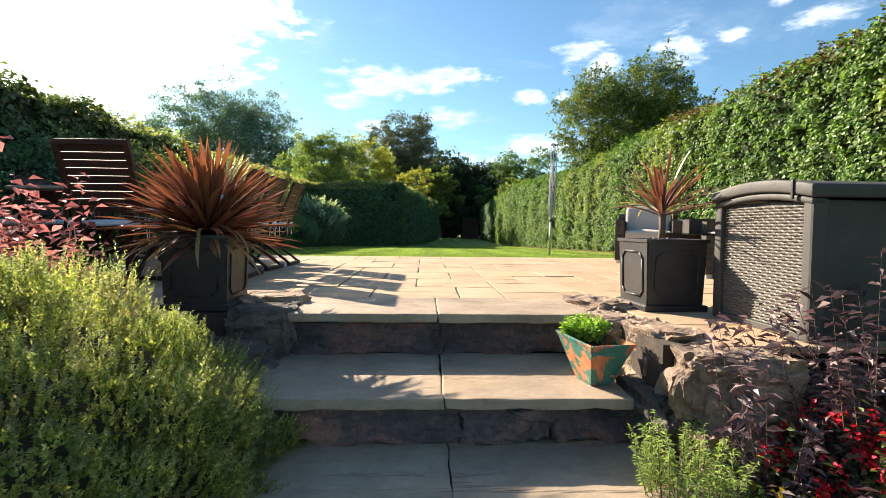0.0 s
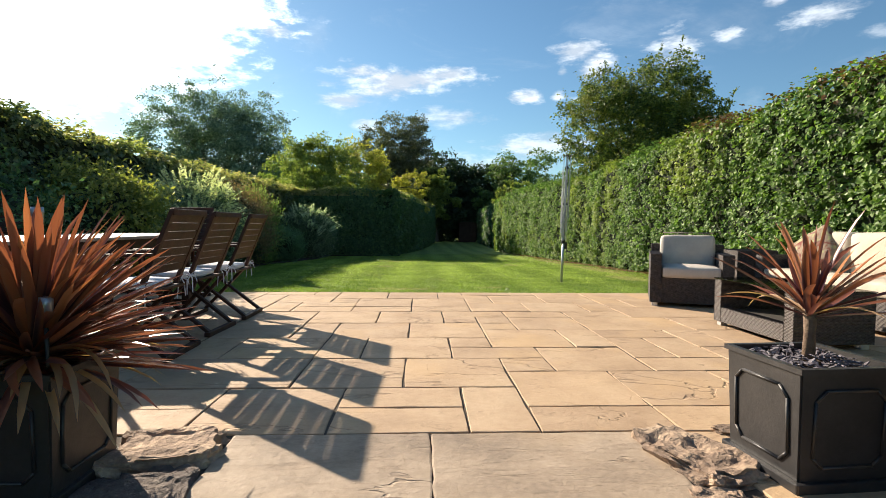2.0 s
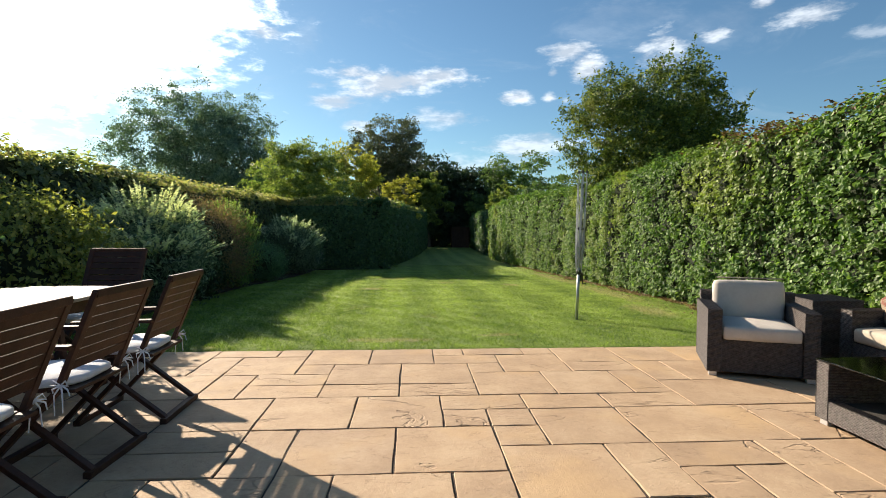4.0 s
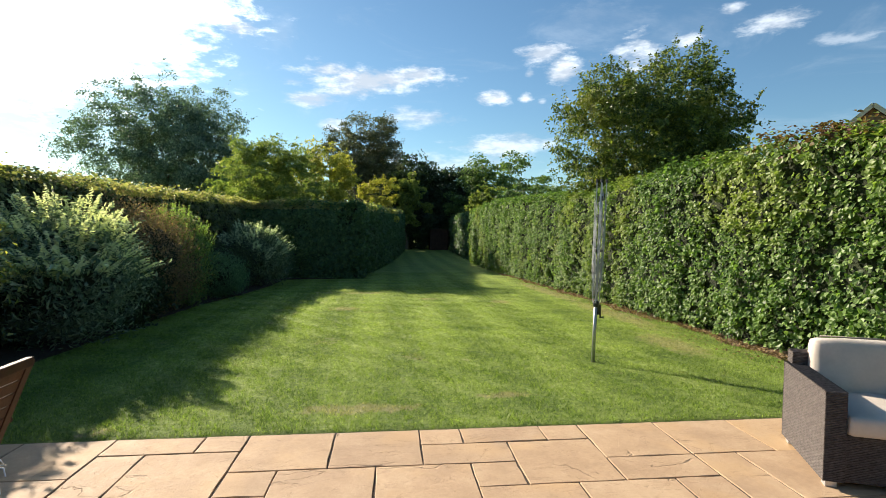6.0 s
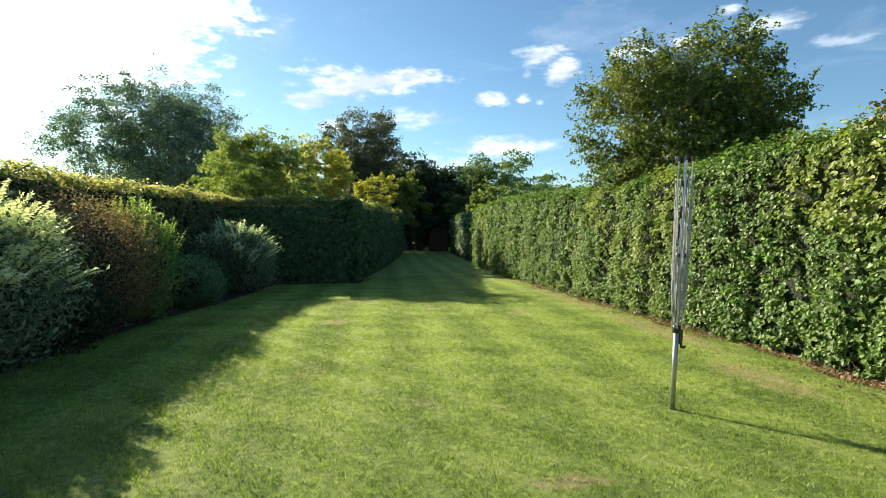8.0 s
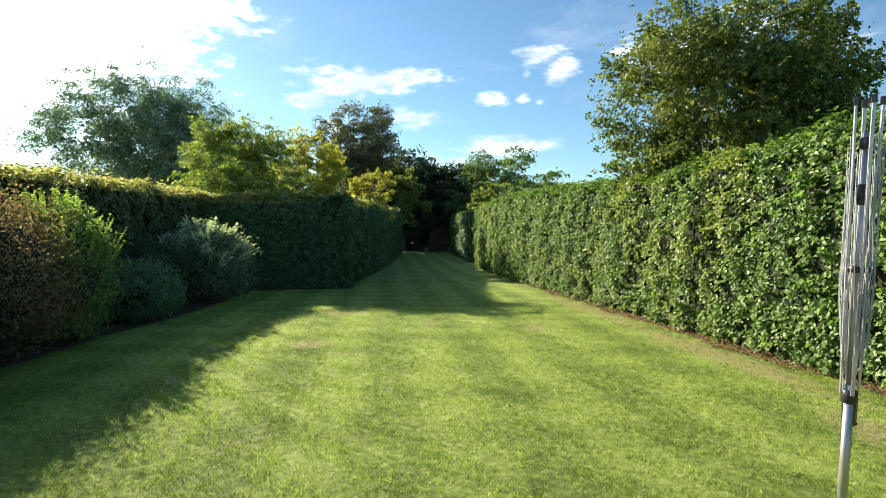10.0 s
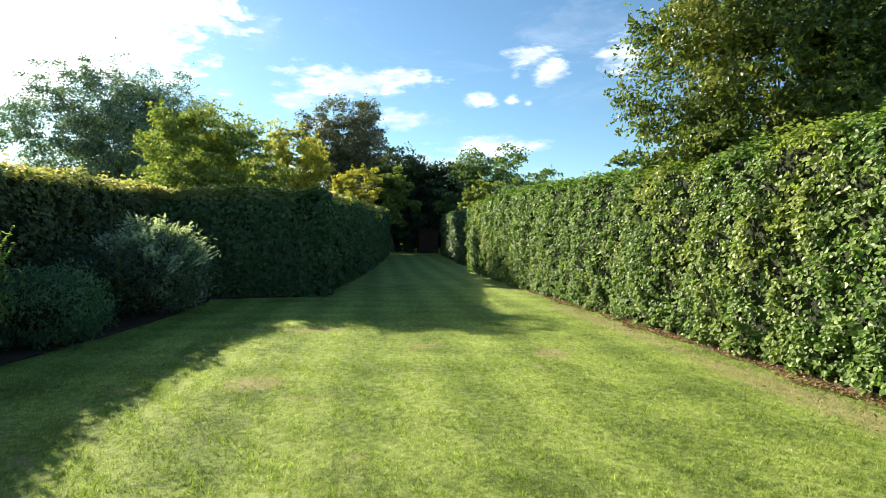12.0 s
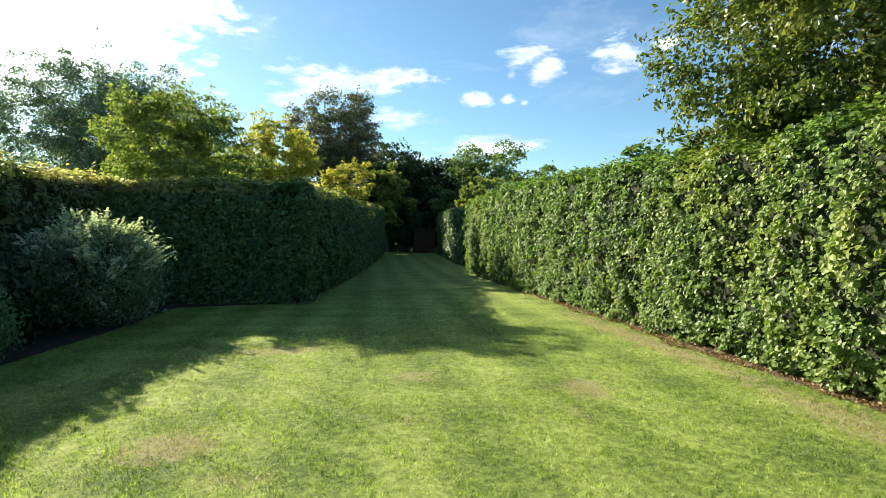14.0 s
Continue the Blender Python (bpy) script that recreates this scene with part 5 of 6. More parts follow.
# ---- storage box ----
def storage_box(m):
    c = thing("storage_box", m, "dark brown plastic storage box with woven end panel and curved lid", "storage box")
    L, W, H = 1.2, 0.66, 0.60
    bm = bmesh.new()
    box(bm, (0.035, 0.03, 0.0), (L - 0.03, W - 0.03, H), 0.01)
    part("body", bm, M_BOX, c)
    for y0, y1 in ((0.0, 0.055), (W - 0.055, W)):
        bm = bmesh.new()
        box(bm, (0.0, y0, 0.0), (0.07, y1, H + 0.005), 0.012)
        part("corner_post", bm, M_BOX, c)
    bm = bmesh.new()
    box(bm, (0.005, 0.056, 0.0), (0.05, W - 0.056, 0.035), 0.006)
    part("bottom_rail", bm, M_BOX, c)
    P, q = weave((0.022, 0.055, 0.03), (0, W - 0.11, 0), (0, 0, H - 0.05), 17, 40, (-1, 0, 0), 0.006)
    child(new("woven_panel", mesh_from("woven_panel", P, q, [M_WEAVE])), c, "grey-brown moulded weave panel")
    for name, z0, z1, grow, x1 in (("top_rail", H - 0.025, H + 0.005, 0.0, 0.06), ("lid", H + 0.008, H + 0.065, 0.012, L + 0.01)):
        bm = bmesh.new()
        box(bm, (-grow - 0.003, -grow, z0), (x1, W + grow, z1), 0.010)
        bmesh.ops.subdivide_edges(bm, edges=[e for e in bm.edges if e.calc_length() > 0.3], cuts=10, use_grid_fill=True)
        for v in bm.verts:
            t = (v.co.y - W / 2) / (W / 2)
            v.co.z += 0.035 * (1 - t * t)
        part(name, bm, M_BOX, c, "curved plastic lid" if name == "lid" else "", True)
    for y in (0.09,):
        bm = bmesh.new()
        box(bm, (-0.022, y, H + 0.004), (-0.012, y + 0.012, H + 0.085), 0.002)
        part("lid_seam", bm, M_BLACK, c)
    return c


storage_box(pose(1.95, -1.90, 0, 0, 0, 3))


# ---- planters ----
def planter(m):
    c = thing("planter", m, "square black panelled planter with raised mouldings on the terrace", "planter", "pair of black planters")
    S, H = 0.37, 0.41
    bm = bmesh.new()
    lo, hi = 0.168, 0.180
    t = 0.014
    prof = [(lo, 0.0), (lo, 0.03), (hi, H - 0.02), (hi + 0.008, H - 0.018), (hi + 0.008, H), (hi - t, H), (hi - t, H - 0.07)]
    rings = [[bm.verts.new((sx * r, sy * r, z)) for sx, sy in ((-1, -1), (1, -1), (1, 1), (-1, 1))] for r, z in prof]
    for a, b in zip(rings, rings[1:]):
        for k in range(4):
            bm.faces.new((a[k], a[(k + 1) % 4], b[(k + 1) % 4], b[k]))
    bm.faces.new(rings[0][::-1])
    bmesh.ops.recalc_face_normals(bm, faces=bm.faces)
    bmesh.ops.bevel(bm, geom=[e for e in bm.edges if abs(e.verts[0].co.z - e.verts[1].co.z) > 0.1], offset=0.006, segments=2, affect="EDGES")
    part("body", bm, M_PLANTER, c)
    bm = bmesh.new()
    for k in range(4):
        a = pose(0, 0, 0, 0, 0, 90 * k)
        box(bm, (-0.185, -0.188, 0.0), (0.185, -0.166, 0.035), 0.005, a)
    part("plinth", bm, M_PLANTER, c)
    oct_ = [(-0.125, 0.115), (-0.125, 0.30), (-0.09, 0.335), (0.09, 0.335), (0.125, 0.30), (0.125, 0.115), (0.09, 0.08), (-0.09, 0.08)]
    for k in range(4):
        bm = bmesh.new()
        for (x0, z0), (x1, z1) in zip(oct_, oct_[1:] + oct_[:1]):
            f = lambda z: -(lo + (hi - lo) * (z - 0.03) / (H - 0.05)) - 0.003
            tube(bm, [(x0, f(z0), z0), (x1, f(z1), z1)], [0.006, 0.006], 6)
        bmesh.ops.transform(bm, matrix=pose(0, 0, 0, 0, 0, 90 * k), verts=bm.verts)
        part("panel_moulding", bm, M_PLANTER, c, "", True)
    bm = bmesh.new()
    box(bm, (-0.168, -0.168, H - 0.10), (0.168, 0.168, H - 0.035), 0.003)
    part("soil", bm, M_SOIL, c, "dark potting soil")
    return c


PL = pose(-0.88, -0.975, 0, 0, 0, 0)
PR = pose(1.77, -0.935, 0, 0, 0, 4)
first_planter = planter(PL)
copy_thing(first_planter, PR)

# slate chips on the soil of one planter
rng2 = np.random.default_rng(31)
chips = thing("slate_mulch", PR @ pose(0, 0, 0.375), "purple-grey slate chips covering the planter soil", "slate chips")
chip_meshes = []
for k in range(6):
    bm = bmesh.new()
    n = 6
    a = sorted(rng2.uniform(0, math.tau, n))
    top = [bm.verts.new((math.cos(t) * 0.016 * rng2.uniform(0.7, 1.4), math.sin(t) * 0.010 * rng2.uniform(0.7, 1.3), 0.002)) for t in a]
    low = [bm.verts.new((v.co.x * 1.05, v.co.y * 1.05, -0.002)) for v in top]
    bm.faces.new(top)
    bm.faces.new(low[::-1])
    for i in range(n):
        bm.faces.new((top[i], low[i], low[(i + 1) % n], top[(i + 1) % n]))
    me = bpy.data.meshes.new("chip")
    bm.to_mesh(me)
    bm.free()
    me.materials.append(M_SLATE)
    chip_meshes.append(me)
for k in range(230):
    x, y = rng2.uniform(-0.155, 0.155, 2)
    ob = new("chip", chip_meshes[k % 6])
    ob.matrix_basis = pose(x, y, rng2.uniform(0.0, 0.028) + 0.01 * (1 - (x * x + y * y) * 30), rng2.uniform(-35, 35), rng2.uniform(-35, 35), rng2.uniform(0, 360))
    ob.parent = chips


def sword_leaf(length, width, droop, mat, rng):
    """A long channelled leaf that arches and comes to a point."""
    n = 7
    v, f = [], []
    sway = rng.normal(0, 0.03)
    for i in range(n + 1):
        t = i / n
        w = width * (0.55 + 1.3 * t) * (1 - t) ** 0.55 if t < 1 else 0
        w = max(w, 0.0004)
        x = length * t * (1 - 0.18 * droop * t * t)
        z = -length * droop * 0.55 * t ** 2.6
        y = sway * length * t * t * 3
        v += [(x, y - w, z + w * 0.5), (x, y, z), (x, y + w, z + w * 0.5)]
    for i in range(n):
        a = 3 * i
        f += [(a, a + 1, a + 4, a + 3), (a + 1, a + 2, a + 5, a + 4)]
    return mesh_from("leaf", v, f, [mat], True)


def cordyline(m, label, stem_h, n, length, width, low, seed):
    c = thing("cordyline", m, label, "plant", "cordylines")
    rng = np.random.default_rng(seed)
    bm = bmesh.new()
    tube(bm, [(0, 0, -0.07), (0.004, 0.0, stem_h * 0.5), (0, 0, stem_h + 0.02)], [0.026, 0.021, 0.024], 10)
    for v in bm.verts:
        v.co.xy *= 1 + 0.10 * math.sin(v.co.z * 300)
    part("trunk", bm, M_STEM, c, "ringed brown stem", True)
    live = [sword_leaf(length * k, width, d, M_CORDY, rng) for k, d in ((1.0, 0.05), (0.95, 0.2), (0.85, 0.35), (1.05, 0.12), (0.9, 0.45), (0.8, 0.02))]
    dead = [sword_leaf(length * k, width * 0.8, d, M_CORDY_DEAD, rng) for k, d in ((0.8, 0.5), (0.9, 0.8))]
    for i in range(n):
        t = i / n
        lift = 84 - (84 - low) * t ** 0.75 + rng.normal(0, 6)
        old = lift < low + 26 and rng.random() < 0.30
        me = dead[i % 2] if old else live[int(rng.integers(0, 6))]
        ob = new("leaf", me)
        ob.matrix_basis = pose(0, 0, stem_h - 0.05 * t, 0, 0, i * 137.5 + rng.normal(0, 8)) @ pose(0.01, 0, 0, rng.normal(0, 18), -lift, 0)
        ob.parent = c
    return c


cordyline(PL @ pose(0, 0, 0.39), "bushy bronze and orange cordyline with sword-shaped leaves in a black planter", 0.06, 310, 0.52, 0.0180, -6, 5)
cordyline(PR @ pose(0, 0, 0.39), "small red cordyline with bare stem in a black planter", 0.20, 46, 0.36, 0.0145, 12, 6)


def stake_light(x, y, z, h):
    c = thing("stake_light", pose(x, y, z), "small grey garden stake light standing in the planter", "garden light", "stake lights")
    bm = bmesh.new()
    tube(bm, [(0, 0, -0.08), (0, 0, h - 0.07)], [0.006, 0.006], 8)
    part("stake", bm, M_BLACK, c)
    bm = bmesh.new()
    tube(bm, [(0, 0, h - 0.075), (0, 0, h - 0.02), (0, 0, h)], [0.015, 0.020, 0.019], 12)
    part("lamp_head", bm, M_ALU, c, "ribbed grey lamp head")


stake_light(-0.75, -1.09, 0.38, 0.25)
stake_light(-0.94, -0.85, 0.38, 0.53)


# ---- painted trough with a herb ----
def trough(m):
    c = thing("plant_trough", m, "small terracotta trough with worn green paint on the step", "plant pot")
    H = 0.20
    bm = bmesh.new()
    prof = [(0.048, 0.075, 0), (0.100, 0.170, H - 0.012), (0.107, 0.178, H - 0.010), (0.107, 0.178, H), (0.094, 0.165, H), (0.090, 0.155, H - 0.05)]
    rings = [[bm.verts.new((sx * a, sy * b, z)) for sx, sy in ((-1, -1), (1, -1), (1, 1), (-1, 1))] for a, b, z in prof]
    for a, b in zip(rings, rings[1:]):
        for k in range(4):
            bm.faces.new((a[k], a[(k + 1) % 4], b[(k + 1) % 4], b[k]))
    bm.faces.new(rings[0][::-1])
    bmesh.ops.recalc_face_normals(bm, faces=bm.faces)
    bmesh.ops.bevel(bm, geom=[e for e in bm.edges], offset=0.004, segments=2, affect="EDGES")
    part("body", bm, M_GLAZE, c)
    bm = bmesh.new()
    box(bm, (-0.066, -0.128, H - 0.08), (0.066, 0.128, H - 0.04), 0.003)
    part("soil", bm, M_SOIL, c)
    return c


trough(pose(1.125, -1.68, -0.22, 0, 0, 10))


def tuft(name, label, m, n, hgt, rad, mat, seed, leaf=0.02, per=16, category="plant", wide=0.32, rise=0.4, lean=0.5, tip=None, bare=0.25):
    """Many thin upright stems, each set with small leaves."""
    rng = np.random.default_rng(seed)
    c = thing(name, m, label, category)
    a = rng.uniform(0, math.tau, n)
    r = rad * np.sqrt(rng.uniform(0, 1, n))
    b = np.stack([np.cos(a) * r * 0.7, np.sin(a) * r * 0.7, np.zeros(n)], 1)
    h = hgt * rng.uniform(0.55, 1.0, n) * (1 - 0.25 * (r / rad) ** 2)
    d = np.stack([np.cos(a) * r / rad * lean, np.sin(a) * r / rad * lean, np.ones(n)], 1) + rng.normal(0, 0.12, (n, 3))
    e = b + unit(d) * h[:, None]
    bm = bmesh.new()
    for p, q in list(zip(b, e))[:400]:
        tube(bm, [p, (Vector(p) + Vector(q)) / 2 + Vector((0, 0, 0.004)), q], [0.0022, 0.0018, 0.0008], 3, False)
    part("stem", bm, M_STEM, c)["kind"] = "stuff"
    t = np.tile(np.linspace(bare, 1.0, per), n)
    P = np.repeat(b, per, 0) + (np.repeat(e, per, 0) - np.repeat(b, per, 0)) * t[:, None]
    k = rng.uniform(0, math.tau, n * per)
    out = np.stack([np.cos(k), np.sin(k), np.full(n * per, rise)], 1)
    P = P + out * leaf * 0.4
    N = unit(np.array([0, 0, 1.0]) + rng.normal(0, 0.4, P.shape))
    v, f = leaves(P, N, out, leaf * rng.uniform(0.6, 1.25, n * per), wide)
    ob = child(new("foliage", mesh_from("foliage", v, f, [mat])), c)
    ob["kind"] = "stuff"
    if tip is not None:
        m2, cnt, size = tip
        hub = e[rng.choice(n, cnt)]
        P = np.repeat(hub, 12, 0) + rng.normal(0, size * 0.7, (cnt * 12, 3))
        v, f = leaves(P, unit(rng.normal(0, 0.5, P.shape) + [0, 0, 1]), rng.normal(size=P.shape), np.full(len(P), size), 0.42)
        ob = child(new("blossom", mesh_from("blossom", v, f, [m2])), c, "bright blossom heads")
        ob["kind"] = "stuff"
    return c


tuft("herb", "bright green leafy herb growing in the painted trough", pose(1.105, -1.60, -0.07, 0, 0, 0), 120, 0.15, 0.095, M_HERB, 71, 0.024, 16, wide=0.35)
tuft("rosemary", "pale green rosemary sprigs beside the lower step", pose(1.25, -2.28, -0.46, 0, 0, 0), 80, 0.30, 0.20, M_ROSE, 72, 0.024, 34, wide=0.10, rise=0.8, lean=0.35)
tuft("purple_shrub", "dark purple-leaved shrub below the terrace edge", pose(1.92, -2.30, -0.5), 60, 0.98, 0.36, M_PURPLE, 73, 0.058, 30, "shrub", 0.20, 0.2, 0.35)
tuft("purple_shrub", "slender dark purple-leaved shrub before the stone wall", pose(1.54, -2.26, -0.5), 18, 0.72, 0.2, M_PURPLE, 74, 0.052, 26, "shrub", 0.20, 0.2, 0.4)
tuft("flowering_plant", "low plant with bright red blossom before the stone wall", pose(1.76, -2.36, -0.52), 90, 0.44, 0.24, M_SHRUB, 75, 0.035, 14, "flowers", 0.3, 0.3, 0.4, (M_FLOWER, 85, 0.020))
tuft("flowering_plant", "small plant with yellow flowers beside the rosemary", pose(1.44, -2.42, -0.48), 24, 0.17, 0.10, M_SHRUB, 76, 0.03, 10, "flowers", 0.3, 0.3, 0.4, (M_YELLOW, 9, 0.022))
tuft("red_shrub", "red-leaved shrub behind the heather mound", pose(-1.92, -1.62, -0.45), 130, 1.42, 0.46, M_RED, 77, 0.070, 20, "shrub", 0.3, 0.2, 0.45, bare=0.42)
tuft("red_shrub", "red-leaved shrub with bronze stems beside the planter", pose(-1.56, -1.52, -0.45), 44, 1.30, 0.24, M_RED, 78, 0.062, 18, "shrub", 0.3, 0.2, 0.3, bare=0.45)



def bed_litter():
    """Dry leaves and short twigs on the soil strip beside the steps."""
    rng = np.random.default_rng(14)
    n = 2600
    P = np.stack([rng.uniform(-2.6, -0.72, n), -1.2 - rng.uniform(0, 0.6, n), -0.148 + rng.uniform(0, 0.012, n)], 1)
    N = unit(np.array([0, 0, 1.0]) + rng.normal(0, 0.3, (n, 3)))
    twig = rng.random(n) < 0.5
    a = leaves(P[twig], N[twig], rng.normal(size=(int(twig.sum()), 3)), rng.uniform(0.03, 0.09, int(twig.sum())), 0.05)
    b = leaves(P[~twig], N[~twig], rng.normal(size=(int((~twig).sum()), 3)), rng.uniform(0.012, 0.030, int((~twig).sum())), 0.3)
    v = np.concatenate([a[0], b[0]])
    f = np.concatenate([a[1], b[1] + len(a[0])])
    tagged(new("bed_litter", mesh_from("bed_litter", v, f, [M_DRYLEAF])), "dry twigs and leaf crumbs on the soil beside the steps", "fallen leaves", kind="stuff")


bed_litter()
tuft("purple_shrub", "low dark purple-leaved plant covering the soil bed", pose(1.78, -2.72, -0.5), 50, 0.50, 0.34, M_PURPLE, 79, 0.045, 26, "shrub", 0.20, 0.2, 0.5)
tuft("purple_shrub", "spreading dark purple-leaved plant on the soil bed", pose(2.35, -2.55, -0.5), 60, 0.75, 0.45, M_PURPLE, 80, 0.05, 28, "shrub", 0.20, 0.2, 0.45)


# more growth and stones in front of the terrace wall
for x, y, z, rx, ry, rz, s in ((2.02, -2.06, -0.44, 0.24, 0.16, 0.24, 21), (2.55, -2.05, -0.36, 0.30, 0.16, 0.30, 22), (1.72, -2.14, -0.62, 0.24, 0.14, 0.22, 23), (2.75, -2.0, -0.06, 0.30, 0.16, 0.36, 24)):
    rock(x, y, z, rx, ry, rz, M_ROCK, s, LIT)
tuft("flowering_plant", "bushy plant thick with bright red blossom before the stone wall", pose(2.02, -2.42, -0.62), 110, 0.52, 0.30, M_SHRUB, 91, 0.034, 14, "flowers", 0.3, 0.3, 0.45, (M_FLOWER, 110, 0.020))
tuft("purple_shrub", "low dark purple-leaved plant with drooping shoots below the stone wall", pose(1.72, -2.40, -0.66), 60, 0.46, 0.30, M_PURPLE, 92, 0.048, 24, "shrub", 0.20, 0.2, 0.5)
tuft("purple_shrub", "dark purple-leaved plant growing among the red blossom", pose(2.38, -2.35, -0.62), 60, 0.80, 0.34, M_PURPLE, 93, 0.055, 26, "shrub", 0.20, 0.2, 0.5)


def heather(m, rx, ry, h, n, seed):
    """A dense low evergreen mound of short upright sprigs, each thick with needles."""
    rng = np.random.default_rng(seed)
    c = thing("heather_mound", m, "dense bright green heather mound spilling beside the steps", "shrub")
    bm = bmesh.new()
    bmesh.ops.create_icosphere(bm, subdivisions=4, radius=1.0)
    for v in bm.verts:
        k = 0.81 + 0.08 * noise.noise(v.co * 2.0)
        v.co = Vector((v.co.x * rx * k, v.co.y * ry * k, max(v.co.z, -0.05) * h * k))
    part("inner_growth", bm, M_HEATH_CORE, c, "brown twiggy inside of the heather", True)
    u = unit(rng.normal(size=(n, 3)))
    u[:, 2] = np.abs(u[:, 2])
    lob = 1 + 0.12 * wave(u * 3, seed, 2.5) + 0.14 * wave(u * 3, seed + 4, 7.0)
    p = u * np.array([rx, ry, h]) * (lob * rng.uniform(0.84, 0.93, n))[:, None]
    nn = unit(u / np.array([rx, ry, h]))
    d = unit(nn * 1.0 + np.array([0, 0, 0.75]) + rng.normal(0, 0.28, (n, 3)))
    L = rng.uniform(0.05, 0.12, n) * (1 + 0.6 * wave(u * 3, seed + 5, 6.0))
    per = 26
    t = np.tile(np.linspace(0.0, 1.0, per), n)
    D = np.repeat(d, per, 0)
    P = np.repeat(p, per, 0) + D * (np.repeat(L, per) * t)[:, None]
    out = unit(rng.normal(size=(n * per, 3)))
    out = unit(out - D * (out * D).sum(1, keepdims=True)) + D * 1.7
    size = 0.0175 * (1.15 - 0.5 * t)
    P = P + unit(out) * size[:, None] * 0.5
    v, f = leaves(P, unit(D * 0.6 + rng.normal(0, 0.4, P.shape)), out, size, 0.18, 0.05, 0.0)
    ob = child(new("foliage", mesh_from("foliage", v, f, [M_HEATH, M_HEATH_TIP], False, np.repeat((t + rng.normal(0, 0.12, n * per) > 0.58).astype(int), 2))), c)
    ob["kind"] = "stuff"
    return c


heather(pose(-1.26, -2.25, -0.52), 1.20, 0.93, 0.82, 13500, 81)


# ---- rotary washing line ----
def rotary_line(m):
    c = thing("rotary_washing_line", m, "folded aluminium rotary washing line standing in the lawn", "washing line")
    H = 2.12
    bm = bmesh.new()
    tube(bm, [(0, 0, -0.06), (0, 0, 0.75)], [0.021, 0.021], 14)
    part("lower_pole", bm, M_ALU, c)
    bm = bmesh.new()
    tube(bm, [(0, 0, 0.75), (0, 0, 1.98)], [0.017, 0.017], 12)
    part("upper_pole", bm, M_ALU, c)
    for k in range(4):
        a = k * math.pi / 2 + 0.5
        x, y = math.cos(a) * 0.040, math.sin(a) * 0.040
        bm = bmesh.new()
        bar(bm, (x * 0.9, y * 0.9, 0.70), (x * 1.35, y * 1.35, H), 0.016, 0.010, 0.002, (math.cos(a), math.sin(a), 0))
        arm = part("arm", bm, M_ALU, c)
        bm = bmesh.new()
        box(bm, (x * 1.35 - 0.011, y * 1.35 - 0.011, H - 0.01), (x * 1.35 + 0.011, y * 1.35 + 0.011, H + 0.03), 0.003)
        part("end_cap", bm, M_BLACK, arm, "black end cap")
        bm = bmesh.new()
        bar(bm, (x * 0.45, y * 0.45, 0.78), (x * 1.1, y * 1.1, 1.32), 0.010, 0.006, 0.001, (math.cos(a), math.sin(a), 0))
        part("strut", bm, M_ALU, c)
    for z, r, hh, nm in ((0.655, 0.034, 0.07, "hub"), (1.30, 0.048, 0.035, "slide_collar"), (1.63, 0.026, 0.10, "clip"), (1.90, 0.030, 0.055, "top_hub")):
        bm = bmesh.new()
        tube(bm, [(0, 0, z), (0, 0, z + 0.006), (0, 0, z + hh - 0.006), (0, 0, z + hh)], [r * 0.8, r, r, r * 0.8], 12)
        part(nm, bm, M_BLACK, c)
    bm = bmesh.new()
    box(bm, (0.015, -0.025, 0.56), (0.075, 0.03, 0.68), 0.006)
    h = part("crank_housing", bm, M_BLACK, c)
    bm = bmesh.new()
    tube(bm, [(0.06, 0, 0.61), (0.10, 0, 0.60), (0.105, 0.0, 0.52), (0.17, 0.0, 0.515)], [0.011, 0.010, 0.010, 0.014], 8)
    part("crank_handle", bm, M_BLACK, h)
    rng = random.Random(3)
    bm = bmesh.new()
    for k in range(46):
        a = rng.uniform(0, math.tau)
        r0, r1 = rng.uniform(0.03, 0.06), rng.uniform(0.04, 0.075)
        b = a + rng.uniform(-0.5, 0.5)
        z0, z1 = rng.uniform(0.72, 1.15), rng.uniform(1.3, 2.0)
        mid = (math.cos((a + b) / 2) * 0.066, math.sin((a + b) / 2) * 0.066, (z0 + z1) / 2)
        tube(bm, [(math.cos(a) * r0, math.sin(a) * r0, z0), mid, (math.cos(b) * r1, math.sin(b) * r1, z1)], [0.0022] * 3, 4, False)
    ln = part("washing_line", bm, M_LINE, c, "loose grey plastic line")
    ln["kind"] = "stuff"
    return c


rotary_line(pose(2.78, 5.94, float(ground_z(5.94)) - 0.01, 0, 1.8, 0) @ pose(0, 0, 0, 0, 0, 35))


